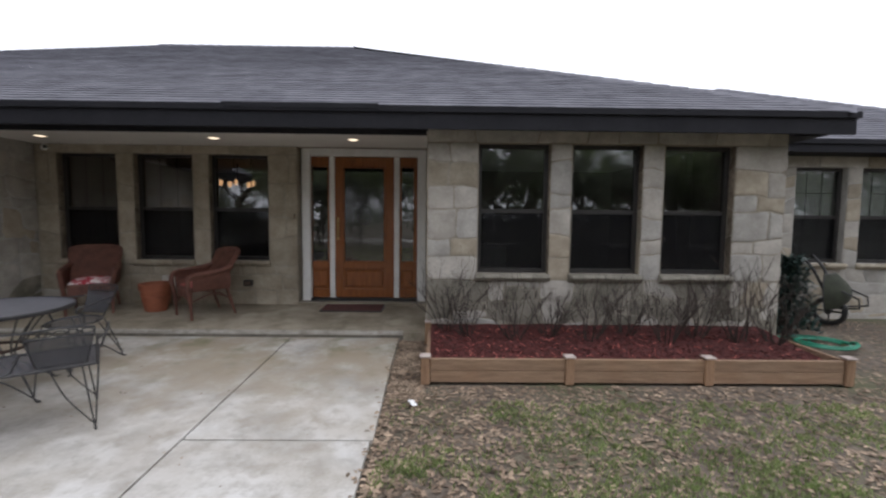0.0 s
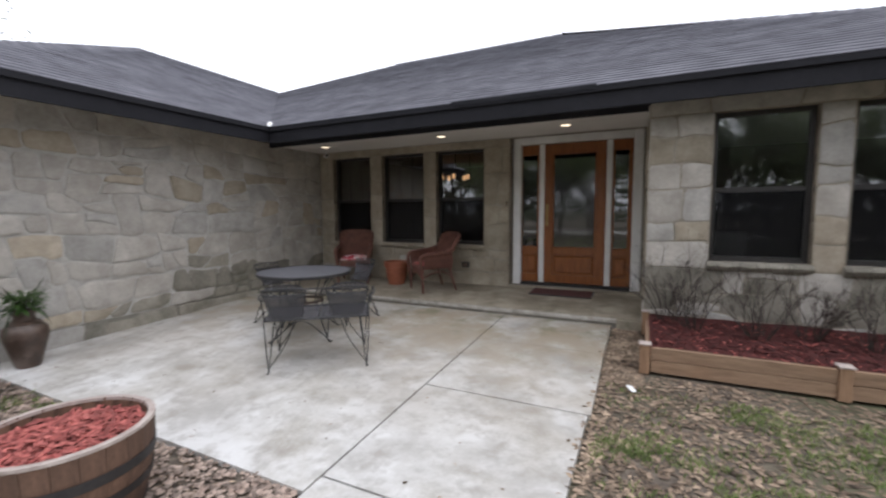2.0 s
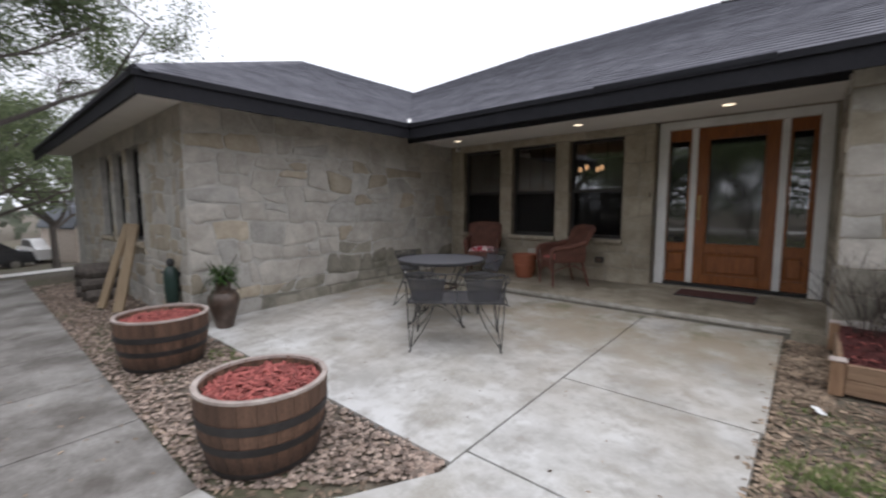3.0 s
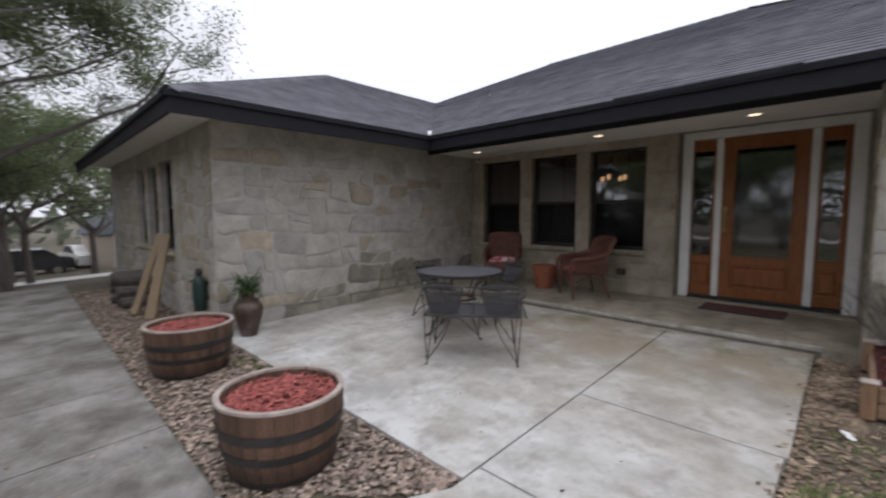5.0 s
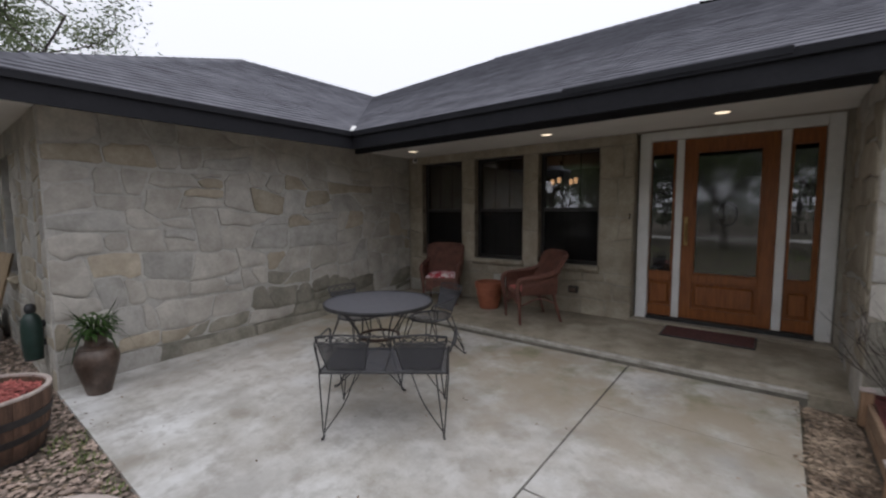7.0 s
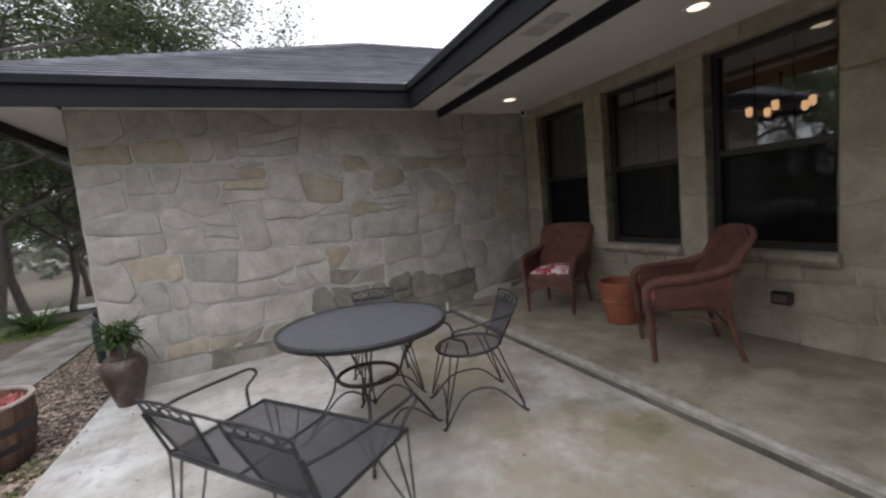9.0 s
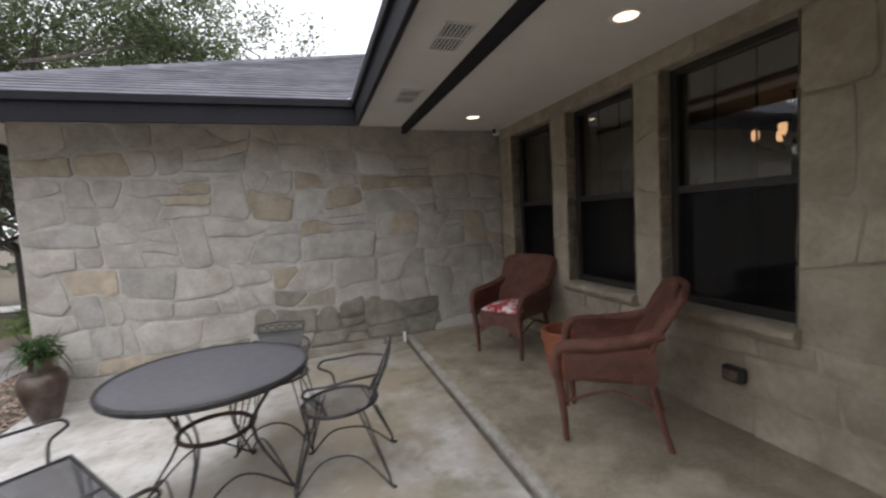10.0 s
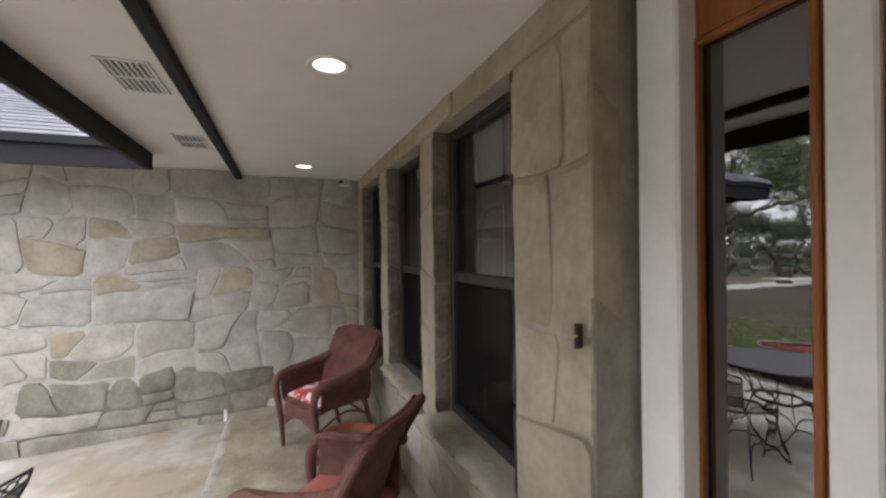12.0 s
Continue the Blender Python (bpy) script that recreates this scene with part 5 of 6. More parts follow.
def bare_shrub(x, y, z, height, spread, seed, n=17):
    rnd, s = random.Random(seed), Shape()

    def grow(p, d, length, r, depth):
        q = p + d * length * 0.5 + Vector((rnd.uniform(-0.02, 0.02), rnd.uniform(-0.02, 0.02), 0))
        e = q + (d + Vector((rnd.uniform(-0.3, 0.3), rnd.uniform(-0.3, 0.3), 0.1))).normalized() * length * 0.5
        s.tube([p, q, e], r, 4, r * 0.6)
        if depth:
            for _ in range(rnd.choice((2, 2, 3))):
                grow(p.lerp(e, rnd.uniform(0.5, 1)), (d + Vector((rnd.uniform(-0.8, 0.8), rnd.uniform(-0.8, 0.8), rnd.uniform(-0.1, 0.5)))).normalized(), length * rnd.uniform(0.45, 0.7), r * 0.6, depth - 1)
    for _ in range(n):
        a = rnd.uniform(0, 6.3)
        d = Vector((spread * math.cos(a) * rnd.random(), spread * math.sin(a) * rnd.random(), 1)).normalized()
        grow(Vector((0.06 * math.cos(a), 0.06 * math.sin(a), -0.02)), d, height * rnd.uniform(0.4, 0.75), 0.0052, 2)
    o = thing("bare_shrub", pose(x, y, z), "leafless dormant shrub of thin dark twigs in the planter bed", "shrub", "bare shrubs in the bed")
    part("brushwood", s, TWIG, o)


for k, (x, y, h) in enumerate(((0.62, 4.86, 0.62), (0.85, 4.72, 0.55), (1.35, 4.62, 0.55), (1.75, 4.75, 0.45), (2.15, 4.60, 0.55), (2.6, 4.75, 0.5), (2.95, 4.55, 0.55), (3.35, 4.7, 0.6), (3.75, 4.6, 0.75), (4.1, 4.55, 0.6))):
    bare_shrub(x, y, bed_z(x, y), h * 1.25, 0.85, 40 + k)

# beyond the bed: a dark bush, hose, folded chair
rnd, s = random.Random(77), Shape()
for k in range(2600):
    a, q, h = rnd.uniform(0, 6.3), 0.33 * math.sqrt(rnd.random()), rnd.random()
    c = Vector((q * math.cos(a) * (1.1 - 0.5 * h), q * math.sin(a) * (1.1 - 0.5 * h), 0.04 + 0.80 * h))
    leaf_blade(s, c, (rnd.uniform(-1, 1), rnd.uniform(-1, 1), rnd.uniform(-0.2, 1)), 0.085, 0.016, 0.2, rnd)
o = thing("evergreen_bush", pose(5.0, 5.6, lay(5.2)) @ Matrix.Scale(1.15, 4), "dark evergreen bush against the house corner", "bush")
part("foliage", s, DARK_GREEN, o)
part("stems", Shape().tube([(0, 0, -0.05), (0.02, 0.0, 0.4), (0.0, 0.05, 0.8)], 0.015, 6, 0.006).tube([(0.03, 0, -0.05), (0.15, 0.05, 0.6)], 0.012, 6, 0.005), TWIG, o)

pts = []
for i in range(150):
    a = i * 0.18
    r = 0.15 + 0.035 * math.sin(i * 0.31) + 0.0008 * i
    pts.append((5.08 + 1.25 * r * math.cos(a), 5.0 + r * math.sin(a) * 1.1, lay(5) - 0.005 + 0.014 + 0.006 * (i % 35) / 6))
pts += [(4.75, 5.25, 0.11), (4.5, 5.33, 0.10), (4.40, 5.30, 0.10)]
o = thing("garden_hose", Matrix(), "green garden hose lying in loose coils on the ground", "garden hose")
part("hose", Shape().tube(pts, 0.011, 7), HOSE, o, "", True)
part("nozzle", Shape().tube([pts[0], (pts[0][0] - 0.04, pts[0][1] - 0.10, pts[0][2])], 0.013, 8, 0.008), BRASS, o, "brass coupling")

o = thing("wheelbarrow", pose(5.95, 6.08, lay(5.2) - 0.02, 0, 0, 32), "dark olive wheelbarrow tipped up on its nose against the wall", "wheelbarrow")


def tub(u, v):
    """The underside of the tub, which faces out from the wall."""
    e = 2 * u - 1
    wide = 0.20 + 0.11 * math.sin(math.pi * min(1.0, 0.25 + 0.75 * v))
    return (e * wide, -0.10 - 0.20 * (1 - abs(e) ** 3) * math.sin(math.pi * (0.12 + 0.80 * v)) - 0.05 * (1 - v), 0.27 + 0.46 * v)


part("tub", bent_sheet(tub, 14, 12, 0.008), OLIVE, o, "dented olive steel tub", True)
part("tub_rim", Shape().tube([tub(0, k / 8) for k in range(9)] + [tub(k / 8, 1) for k in range(1, 9)] + [tub(1, 1 - k / 8) for k in range(1, 9)], 0.011, 6), BLACK_PLASTIC, o)
for s_ in (-1, 1):
    part("handle", Shape().tube([(s_ * 0.07, -0.13, 0.20), (s_ * 0.15, -0.12, 0.45), (s_ * 0.20, 0.02, 0.78), (s_ * 0.21, 0.16, 0.97)], 0.020, 8), BLACK_PLASTIC, o, "black handle")
    part("leg", Shape().tube([(s_ * 0.17, -0.20, 0.56), (s_ * 0.19, -0.46, 0.44), (s_ * 0.19, -0.47, 0.32), (s_ * 0.14, -0.26, 0.28)], 0.013, 7), BLACK_PLASTIC, o)
wheel = part("wheel", Shape().tube([(0.17 * math.cos(a), 0.0, 0.17 + 0.17 * math.sin(a)) for a in np.linspace(0, 2 * math.pi, 25)[:-1]], 0.035, 8, closed=True), BLACK_PLASTIC, o, "black tyre", True)
wheel.matrix_basis = pose(0, -0.12, 0.036, 0, 0, 90)
part("hub", Shape().tube([(0, -0.06, 0.17), (0, 0.06, 0.17)], 0.04, 12).tube([(-0.14, 0, 0.17), (0.14, 0, 0.17)], 0.012, 6).tube([(0, 0, 0.03), (0, 0, 0.31)], 0.012, 6), IRON, wheel)

o = thing("litter_paper", pose(0.33, 3.5, lay(3.5) + 0.0, 8, 12, 30), "crumpled scrap of white paper on the lawn", "litter")
part("paper", bent_sheet(lambda u, v: (0.05 * (u - 0.5), 0.09 * (v - 0.5), 0.012 + 0.012 * noise.noise((u * 5, v * 5, 1))), 6, 8, 0.002), PAPER, o)

# ---- beside the wing: lumber, canister, log pile ----
for k, (a, b) in enumerate((((-7.55, 1.12, -0.10), (-7.75, 1.56, 1.12)), ((-7.02, 1.22, -0.10), (-7.42, 1.57, 1.12)))):
    a, b = Vector(a), Vector(b)
    o = thing("lumber_board", Matrix.Translation(a) @ (b - a).to_track_quat("Z", "Y").to_matrix().to_4x4(), "pale lumber board leaning on the wing's end wall", "board", "leaning boards")
    part("plank", Shape().box(-0.07, -0.02, 0, 0.07, 0.02, (b - a).length, 0.004), PALE_WOOD, o)
o = thing("garden_canister", pose(-5.70, 1.53, 0.19) @ Matrix.Scale(0.72, 4), "dark green canister with a rounded black cap hung on the wall", "canister")
part("bracket", Shape().box(-0.04, 0.09, 0.18, 0.04, 0.15, 0.26, 0.006).box(-0.04, 0.09, 0.44, 0.04, 0.15, 0.52, 0.006), BLACK_PLASTIC, o, "black wall bracket")
part("body", Shape().lathe([(0.085, 0.0), (0.10, 0.03), (0.112, 0.22), (0.115, 0.44), (0.10, 0.56), (0.065, 0.62), (0.04, 0.64)], 24), DARK_GREEN, o, "", True)
part("cap", Shape().lathe([(0.04, 0.635), (0.058, 0.65), (0.064, 0.70), (0.05, 0.745), (0.02, 0.765)], 20), BLACK_PLASTIC, o, "rounded black cap", True)
part("spout", Shape().tube(curve([(-0.09, -0.03, 0.50), (-0.17, -0.06, 0.53), (-0.23, -0.08, 0.50)]), 0.014, 8), BLACK_PLASTIC, o)
part("foot_ring", Shape().lathe([(0.09, 0.0), (0.10, 0.004), (0.10, 0.022), (0.088, 0.03)], 24), BLACK_PLASTIC, o)
pile = thing("log_pile", pose(-8.75, 1.28, -0.11), "low pile of dark split logs beside the wing", "log pile")
rnd = random.Random(3)
for i, (px, pz) in enumerate([(-0.5 + 0.21 * k, 0.09) for k in range(6)] + [(-0.4 + 0.21 * k, 0.26) for k in range(5)] + [(-0.3 + 0.21 * k, 0.43) for k in range(4)]):
    r = rnd.uniform(0.085, 0.105)
    part("log", Shape().tube([(px, -0.22 + rnd.uniform(-0.05, 0.05), pz), (px + 0.02, 0.0, pz), (px, 0.24, pz)], r, 9), BARK, pile)

# ---- gravel, leaves, grass ----
rnd, s = random.Random(21), Shape()
GRAVEL_SOUTH = lambda x: 0.61 if x < -2.1 else 0.61 + (x + 2.1) * 0.95
ICO = [(0, 0, 1), (0.9, 0, 0.35), (0.28, 0.85, 0.35), (-0.72, 0.53, 0.35), (-0.72, -0.53, 0.35), (0.28, -0.85, 0.35), (0, 0, -0.6)]
ICOF = [(0, 1, 2), (0, 2, 3), (0, 3, 4), (0, 4, 5), (0, 5, 1), (6, 2, 1), (6, 3, 2), (6, 4, 3), (6, 5, 4), (6, 1, 5)]
n = 0
while n < 7200:
    x = -1.25 - 9.5 * rnd.random() ** 1.6
    y = rnd.uniform(0.58, 1.62)
    if y < GRAVEL_SOUTH(x):
        continue
    n += 1
    a, r, z = rnd.uniform(0, 6.3), rnd.uniform(0.011, 0.027), lay(y) - 0.032 + rnd.uniform(0, 0.02)
    fx, fz = rnd.uniform(0.7, 1.4), rnd.uniform(0.45, 0.8)
    c, d = math.cos(a), math.sin(a)
    s.add([(x + r * (fx * p[0] * c - p[1] * d), y + r * (fx * p[0] * d + p[1] * c), z + r * fz * p[2]) for p in ICO], ICOF)
solid("gravel", s, PEBBLE, "brown and tan river gravel bed beside the patio", "gravel", "stuff")

rnd, s = random.Random(22), Shape()


def fallen(x, y, z, size):
    a, t = rnd.uniform(0, 6.3), rnd.uniform(-0.5, 0.5)
    c, d = math.cos(a) * size, math.sin(a) * size
    h = size * rnd.uniform(0.05, 0.4)
    s.add([(x - c, y - d, z), (x - d * 0.45, y + c * 0.45, z + h * (0.6 + t)), (x + c, y + d, z + h * 0.3), (x + d * 0.45, y - c * 0.45, z + h * (0.6 - t))], [(0, 1, 2), (0, 2, 3)])


for _ in range(34000):
    q = rnd.random()
    if q < 0.62:
        x, y = 0.10 + 6.5 * rnd.random() ** 1.3, rnd.uniform(0.6, 3.9)
        if y < 2.2 and noise.noise((x * 0.7, y * 0.7, 0)) > 0.15:
            continue
    elif q < 0.74:
        x, y = rnd.uniform(0.10, 0.40), rnd.uniform(3.6, 5.1)
    elif q < 0.82:
        x, y = rnd.uniform(4.4, 8), rnd.uniform(3.9, 6.3)
    elif q < 0.92:
        x, y = rnd.uniform(-10, -1.4), rnd.uniform(0.62, 1.55)
    else:
        x, y = rnd.uniform(-18, -7), rnd.uniform(-7, -0.9)
    fallen(x, y, ground_z(x, y) + rnd.uniform(0.001, 0.012), rnd.uniform(0.012, 0.036))
for _ in range(90):
    x, y = rnd.uniform(-5.2, 0.05), 1.65 + 3.4 * rnd.random() ** 1.8
    fallen(x, y, lay(y) + 0.002, rnd.uniform(0.010, 0.022))
for _ in range(420):
    y = rnd.uniform(0.6, 5.1)
    x = LAWN_X + rnd.gauss(0.035, 0.035) + 0.02 * noise.noise((y * 4, 0, 5))
    fallen(x, y, lay(y) + 0.002 if x < LAWN_X else lay(y) - 0.02, rnd.uniform(0.012, 0.03))
for _ in range(40):
    x, y = rnd.uniform(-5, -1.9), rnd.uniform(-0.4, 0.55)
    fallen(x, y, lay(y) + 0.002, rnd.uniform(0.014, 0.026))
solid("fallen_leaves", s, DRY_LEAF, "dry brown oak leaves scattered over the ground", "leaves", "stuff")

rnd, s = random.Random(23), Shape()


def tuft(x, y, z, n, height):
    for _ in range(n):
        a = rnd.uniform(0, 6.3)
        bx, by = x + rnd.uniform(-0.03, 0.03), y + rnd.uniform(-0.03, 0.03)
        h, w = height * rnd.uniform(0.5, 1.2), 0.0042
        lx, ly = 0.5 * h * math.cos(a), 0.5 * h * math.sin(a)
        s.add([(bx - w * math.sin(a), by + w * math.cos(a), z), (bx + w * math.sin(a), by - w * math.cos(a), z), (bx + lx * 0.5, by + ly * 0.5, z + h * 0.8), (bx + lx, by + ly, z + h)], [(0, 1, 2), (1, 3, 2)])


count = 0
while count < 19000:
    x, y = 0.15 + 7.5 * rnd.random() ** 1.2, rnd.uniform(-1.0, 3.6)
    thick = 0.42 + 0.55 * noise.noise((x * 0.9 + 5, y * 0.9, 0)) + 0.5 * noise.noise((x * 3.1, y * 3.1, 4)) - 0.16 * max(0, y - 2.0) - 0.6 * max(0, 0.5 - x)
    if rnd.random() > max(0.04, thick):
        continue
    count += 1
    tuft(x, y, ground_z(x, y), 5, 0.040)
for _ in range(4200):
    x, y = rnd.uniform(-13, -5.5), -0.5 - 3.6 * rnd.random() ** 2
    if noise.noise((x * 0.5, y * 0.5, 8)) > -0.1:
        tuft(x, y, ground_z(x, y), 6, 0.06)
for _ in range(46):
    x, y = rnd.choice((-4.1, -3.75, -3.6, -3.1)) + rnd.gauss(0, 0.10), 1.50 + rnd.uniform(-0.12, 0.08)
    tuft(x, y, lay(y) - 0.03, 6, 0.045)
for _ in range(2600):
    x, y = rnd.uniform(-9, 9), rnd.uniform(-13, -1.2)
    tuft(x, y, lay(y) - 0.035, 4, 0.09)
solid("grass", s, GRASS, "thin winter grass in scattered green tufts", "grass", "stuff")


# ---- trees ----
def tree_meshes(seed, height, spread, leaves_per_tip, leaf_mat, leaf_size, girth=0.15):
    rnd = random.Random(seed)
    wood, leaves, tips = Shape(), Shape(), []

    def limb(p, d, length, r, depth):
        pts, q, dd = [p], p, d
        for _ in range(4):
            dd = (dd + Vector((rnd.uniform(-0.35, 0.35), rnd.uniform(-0.35, 0.35), rnd.uniform(-0.12, 0.22)))).normalized()
            q = q + dd * length / 4
            pts.append(q)
        wood.tube(pts, r, 7 if depth > 2 else 5, r * 0.55)
        if depth == 0:
            tips.append(q)
            tips.append(pts[2])
            return
        for k in range(3 if depth > 1 else 4):
            side = Vector((rnd.uniform(-1, 1), rnd.uniform(-1, 1), rnd.uniform(-0.15, 0.55)))
            limb(pts[rnd.choice((2, 3, 4))], (dd * 0.5 + side.normalized()).normalized(), length * rnd.uniform(0.55, 0.78), r * 0.52, depth - 1)

    base = Vector((0, 0, -0.1))
    fork = Vector((rnd.uniform(-0.25, 0.25), rnd.uniform(-0.25, 0.25), height * 0.30))
    mid = base.lerp(fork, 0.5) + Vector((rnd.uniform(-0.12, 0.12), rnd.uniform(-0.12, 0.12), 0))
    wood.tube([base, base + Vector((0, 0, 0.25)), mid, fork], girth, 10, girth * 0.75)
    for k in range(4):
        a = 2 * math.pi * k / 4 + rnd.uniform(-0.5, 0.5)
        limb(fork - Vector((0, 0, 0.15 * k)), Vector((math.cos(a) * spread, math.sin(a) * spread, 0.9)).normalized(), height * 0.34, girth * 0.52, 3)
    for t in tips:
        if rnd.random() < 0.12:
            continue
        R = rnd.uniform(0.3, 0.55)
        for _ in range(leaves_per_tip):
            v = Vector((rnd.gauss(0, 1), rnd.gauss(0, 1), rnd.gauss(0, 0.75))) * R * 0.55
            c = t + v
            a = Vector((rnd.uniform(-1, 1), rnd.uniform(-1, 1), rnd.uniform(-0.6, 0.6))).normalized() * leaf_size * rnd.uniform(0.6, 1.3)
            b = a.cross(Vector((rnd.uniform(-1, 1), rnd.uniform(-1, 1), rnd.uniform(-1, 1)))).normalized() * leaf_size * 0.38
            leaves.add([c - a, c + b, c + a, c - b], [(0, 1, 2, 3)])
    return wood.mesh("trunk", BARK, True), leaves.mesh("crown", leaf_mat)


VARIANTS = [tree_meshes(1, 7.0, 1.25, 36, LEAF, 0.085), tree_meshes(2, 6.2, 1.5, 34, LEAF_GREY, 0.085), tree_meshes(3, 8.0, 1.1, 34, LEAF, 0.09), tree_meshes(5, 8.4, 1.2, 170, LEAF, 0.045, 0.105), tree_meshes(8, 7.4, 1.3, 80, LEAF, 0.05, 0.11)]


def tree(x, y, kind, turn, scale=1.0):
    o = thing("oak_tree", pose(x, y, ground_z(x, y), 0, 0, turn) @ Matrix.Scale(scale, 4), "live oak with a dark trunk and grey-green leaves" if kind == 1 else "live oak with a dark twisted trunk and dense green leaves", "tree", "oaks round the house")
    for name, me in zip(("trunk", "crown"), VARIANTS[kind]):
        p = new(name, me)
        p.parent = o


TREES = [(-13.5, -2.65, 4, 30, 1.15), (-13.3, -0.30, 3, 200, 1.38), (-10.8, -5.2, 4, 140, 1.3), (-15.3, -2.9, 4, 110, 1.15), (-17.7, -5.8, 2, 200, 1.0), (-19.7, -6.0, 0, 250, 1.1), (-16.6, -1.1, 4, 20, 1.0), (-17.4, -2.6, 4, 310, 0.95), (-13.8, -5.0, 1, 75, 0.9), (-20.5, 0.2, 2, 160, 0.9)]
rnd = random.Random(31)
for k in range(11):
    TREES.append((-24 - 14 * rnd.random(), -16 + 3.2 * k + rnd.uniform(-1, 1), k % 3, rnd.uniform(0, 360), rnd.uniform(0.9, 1.3)))
for k in range(15):
    TREES.append((-16 + 2.9 * k + rnd.uniform(-1, 1), -9.5 - 8 * rnd.random(), (k + 1) % 3, rnd.uniform(0, 360), rnd.uniform(0.9, 1.25)))
for k in range(14):
    TREES.append((-26 + 4.4 * k + rnd.uniform(-1, 1), -24 - 9 * rnd.random(), k % 3, rnd.uniform(0, 360), rnd.uniform(1.1, 1.5)))
for k in range(6):
    TREES.append((13.5 + 5 * rnd.random(), -18 + 2.6 * k, k % 3, rnd.uniform(0, 360), rnd.uniform(0.9, 1.2)))
for t in TREES:
    tree(*t)
rnd, s = random.Random(32), Shape()
for k in range(900):
    a = rnd.uniform(0, 6.3)
    R = rnd.uniform(52, 75)
    x, y = R * math.cos(a), R * math.sin(a)
    h = rnd.uniform(3, 8)
    for j in range(14):
        c = Vector((x + rnd.gauss(0, 1.6), y + rnd.gauss(0, 1.6), h * rnd.random() ** 0.7 - 0.2 + (ground_z(x, y) if x < 0 else 0)))
        u = Vector((rnd.uniform(-1, 1), rnd.uniform(-1, 1), rnd.uniform(-0.6, 0.6))).normalized() * 0.7
        v = u.cross(Vector((rnd.uniform(-1, 1), rnd.uniform(-1, 1), rnd.uniform(-1, 1)))).normalized() * 0.5
        s.add([c - u, c + v * 0.7, c + u, c - v], [(0, 1, 2, 3)])
solid("distant_woods", s, LEAF_GREY, "distant hazy woods all round the plot", "woods", "stuff")

rnd, s = random.Random(34), Shape()
for k in range(240):
    a, up = rnd.uniform(0, 6.3), rnd.uniform(0.2, 1.2)
    leaf_blade(s, (0.06 * math.cos(a), 0.06 * math.sin(a), 0.05), (math.cos(a), math.sin(a), up), rnd.uniform(0.4, 0.8), 0.016, rnd.uniform(0.3, 0.9), rnd)
o = thing("strap_leaf_shrub", pose(-10.9, -0.98, ground_z(-10.9, -0.98)), "green strap-leaved shrub beside the garden walk", "shrub")
part("foliage", s, PLANT_LEAF, o)

# ---- far things: road, shed, cars ----
road = Shape().grid([[(x, y, ground_z(x, y) + 0.03) for x in np.linspace(-29.5, -17.8, 14)] for y in np.linspace(-60, 30, 40)])
solid("road", road.box(-17.5, -22.5, -0.30, 60, -19.5, -0.235), ROAD, "pale gravel road beyond the trees", "road", "structure")
o = thing("garden_shed", pose(-31.3, 4.75, -1.86, 0, 0, 14), "tan barn-shaped shed with a blue-grey gambrel roof beyond the road", "shed")
part("wall", Shape().box(-2.0, -1.6, 0, 2.0, 1.6, 2.3, 0.02), SHED_WALL, o)
for x in (2.0, -2.0):
    part("gable", Shape().add([(x, -1.6, 2.3), (x, 1.6, 2.3), (x, 1.1, 3.2), (x, 0, 3.75), (x, -1.1, 3.2)], [(0, 1, 2, 3, 4)]), SHED_WALL, o)
prof = [(-1.75, 2.2), (-1.18, 3.25), (0, 3.85), (1.18, 3.25), (1.75, 2.2)]
part("roof", Shape().grid([[(-2.15, y, z) for y, z in prof], [(2.15, y, z) for y, z in prof]]).grid([[(-2.15, y * 0.96, z - 0.08) for y, z in prof], [(2.15, y * 0.96, z - 0.08) for y, z in prof]]), SHED_ROOF, o, "blue-grey gambrel roof")
part("door", Shape().box(2.0, -0.7, 0.05, 2.05, 0.7, 2.0, 0.01), SHED_WALL, o)


def car(at, paint, label):
    o = thing("parked_car", at, label, "car", "parked cars")
    side = [(-2.1, 0.35), (-2.15, 0.75), (-1.95, 0.95), (-1.1, 1.02), (-0.55, 1.45), (0.9, 1.48), (1.5, 1.05), (2.05, 0.95), (2.12, 0.4)]
    n = len(side)
    part("body", Shape().add([(x, -0.85, z) for x, z in side] + [(x, 0.85, z) for x, z in side], [tuple(range(n))[::-1], tuple(range(n, 2 * n))] + [(i, (i + 1) % n, n + (i + 1) % n, n + i) for i in range(n)]), paint, o)
    for y in (-0.86, 0.855):
        part("side_window", Shape().add([(-0.95, y, 1.05), (1.3, y, 1.05), (0.85, y, 1.4), (-0.5, y, 1.4), (-0.95, y + 0.005, 1.05), (1.3, y + 0.005, 1.05), (0.85, y + 0.005, 1.4), (-0.5, y + 0.005, 1.4)], [(0, 1, 2, 3), (7, 6, 5, 4)]), BLACK_PLASTIC, o)
    for x in (-1.3, 1.35):
        for y in (-0.8, 0.8):
            w = part("wheel", Shape().tube([(x, y - 0.1, 0.33), (x, y + 0.1, 0.33)], 0.33, 18), BLACK_PLASTIC, o)
            part("rim", Shape().tube([(x, y - 0.105, 0.33), (x, y + 0.105, 0.33)], 0.19, 12), CHROME, w)
    return o


car(pose(-33.5, 2.9, -1.84, 0, 0, 8), CAR_PAINT_WHITE, "white car parked far off beyond the road")
car(pose(-31.0, 0.0, -1.84, 0, 0, 95), CAR_PAINT_DARK, "dark pickup-sized car parked far off beyond the road")


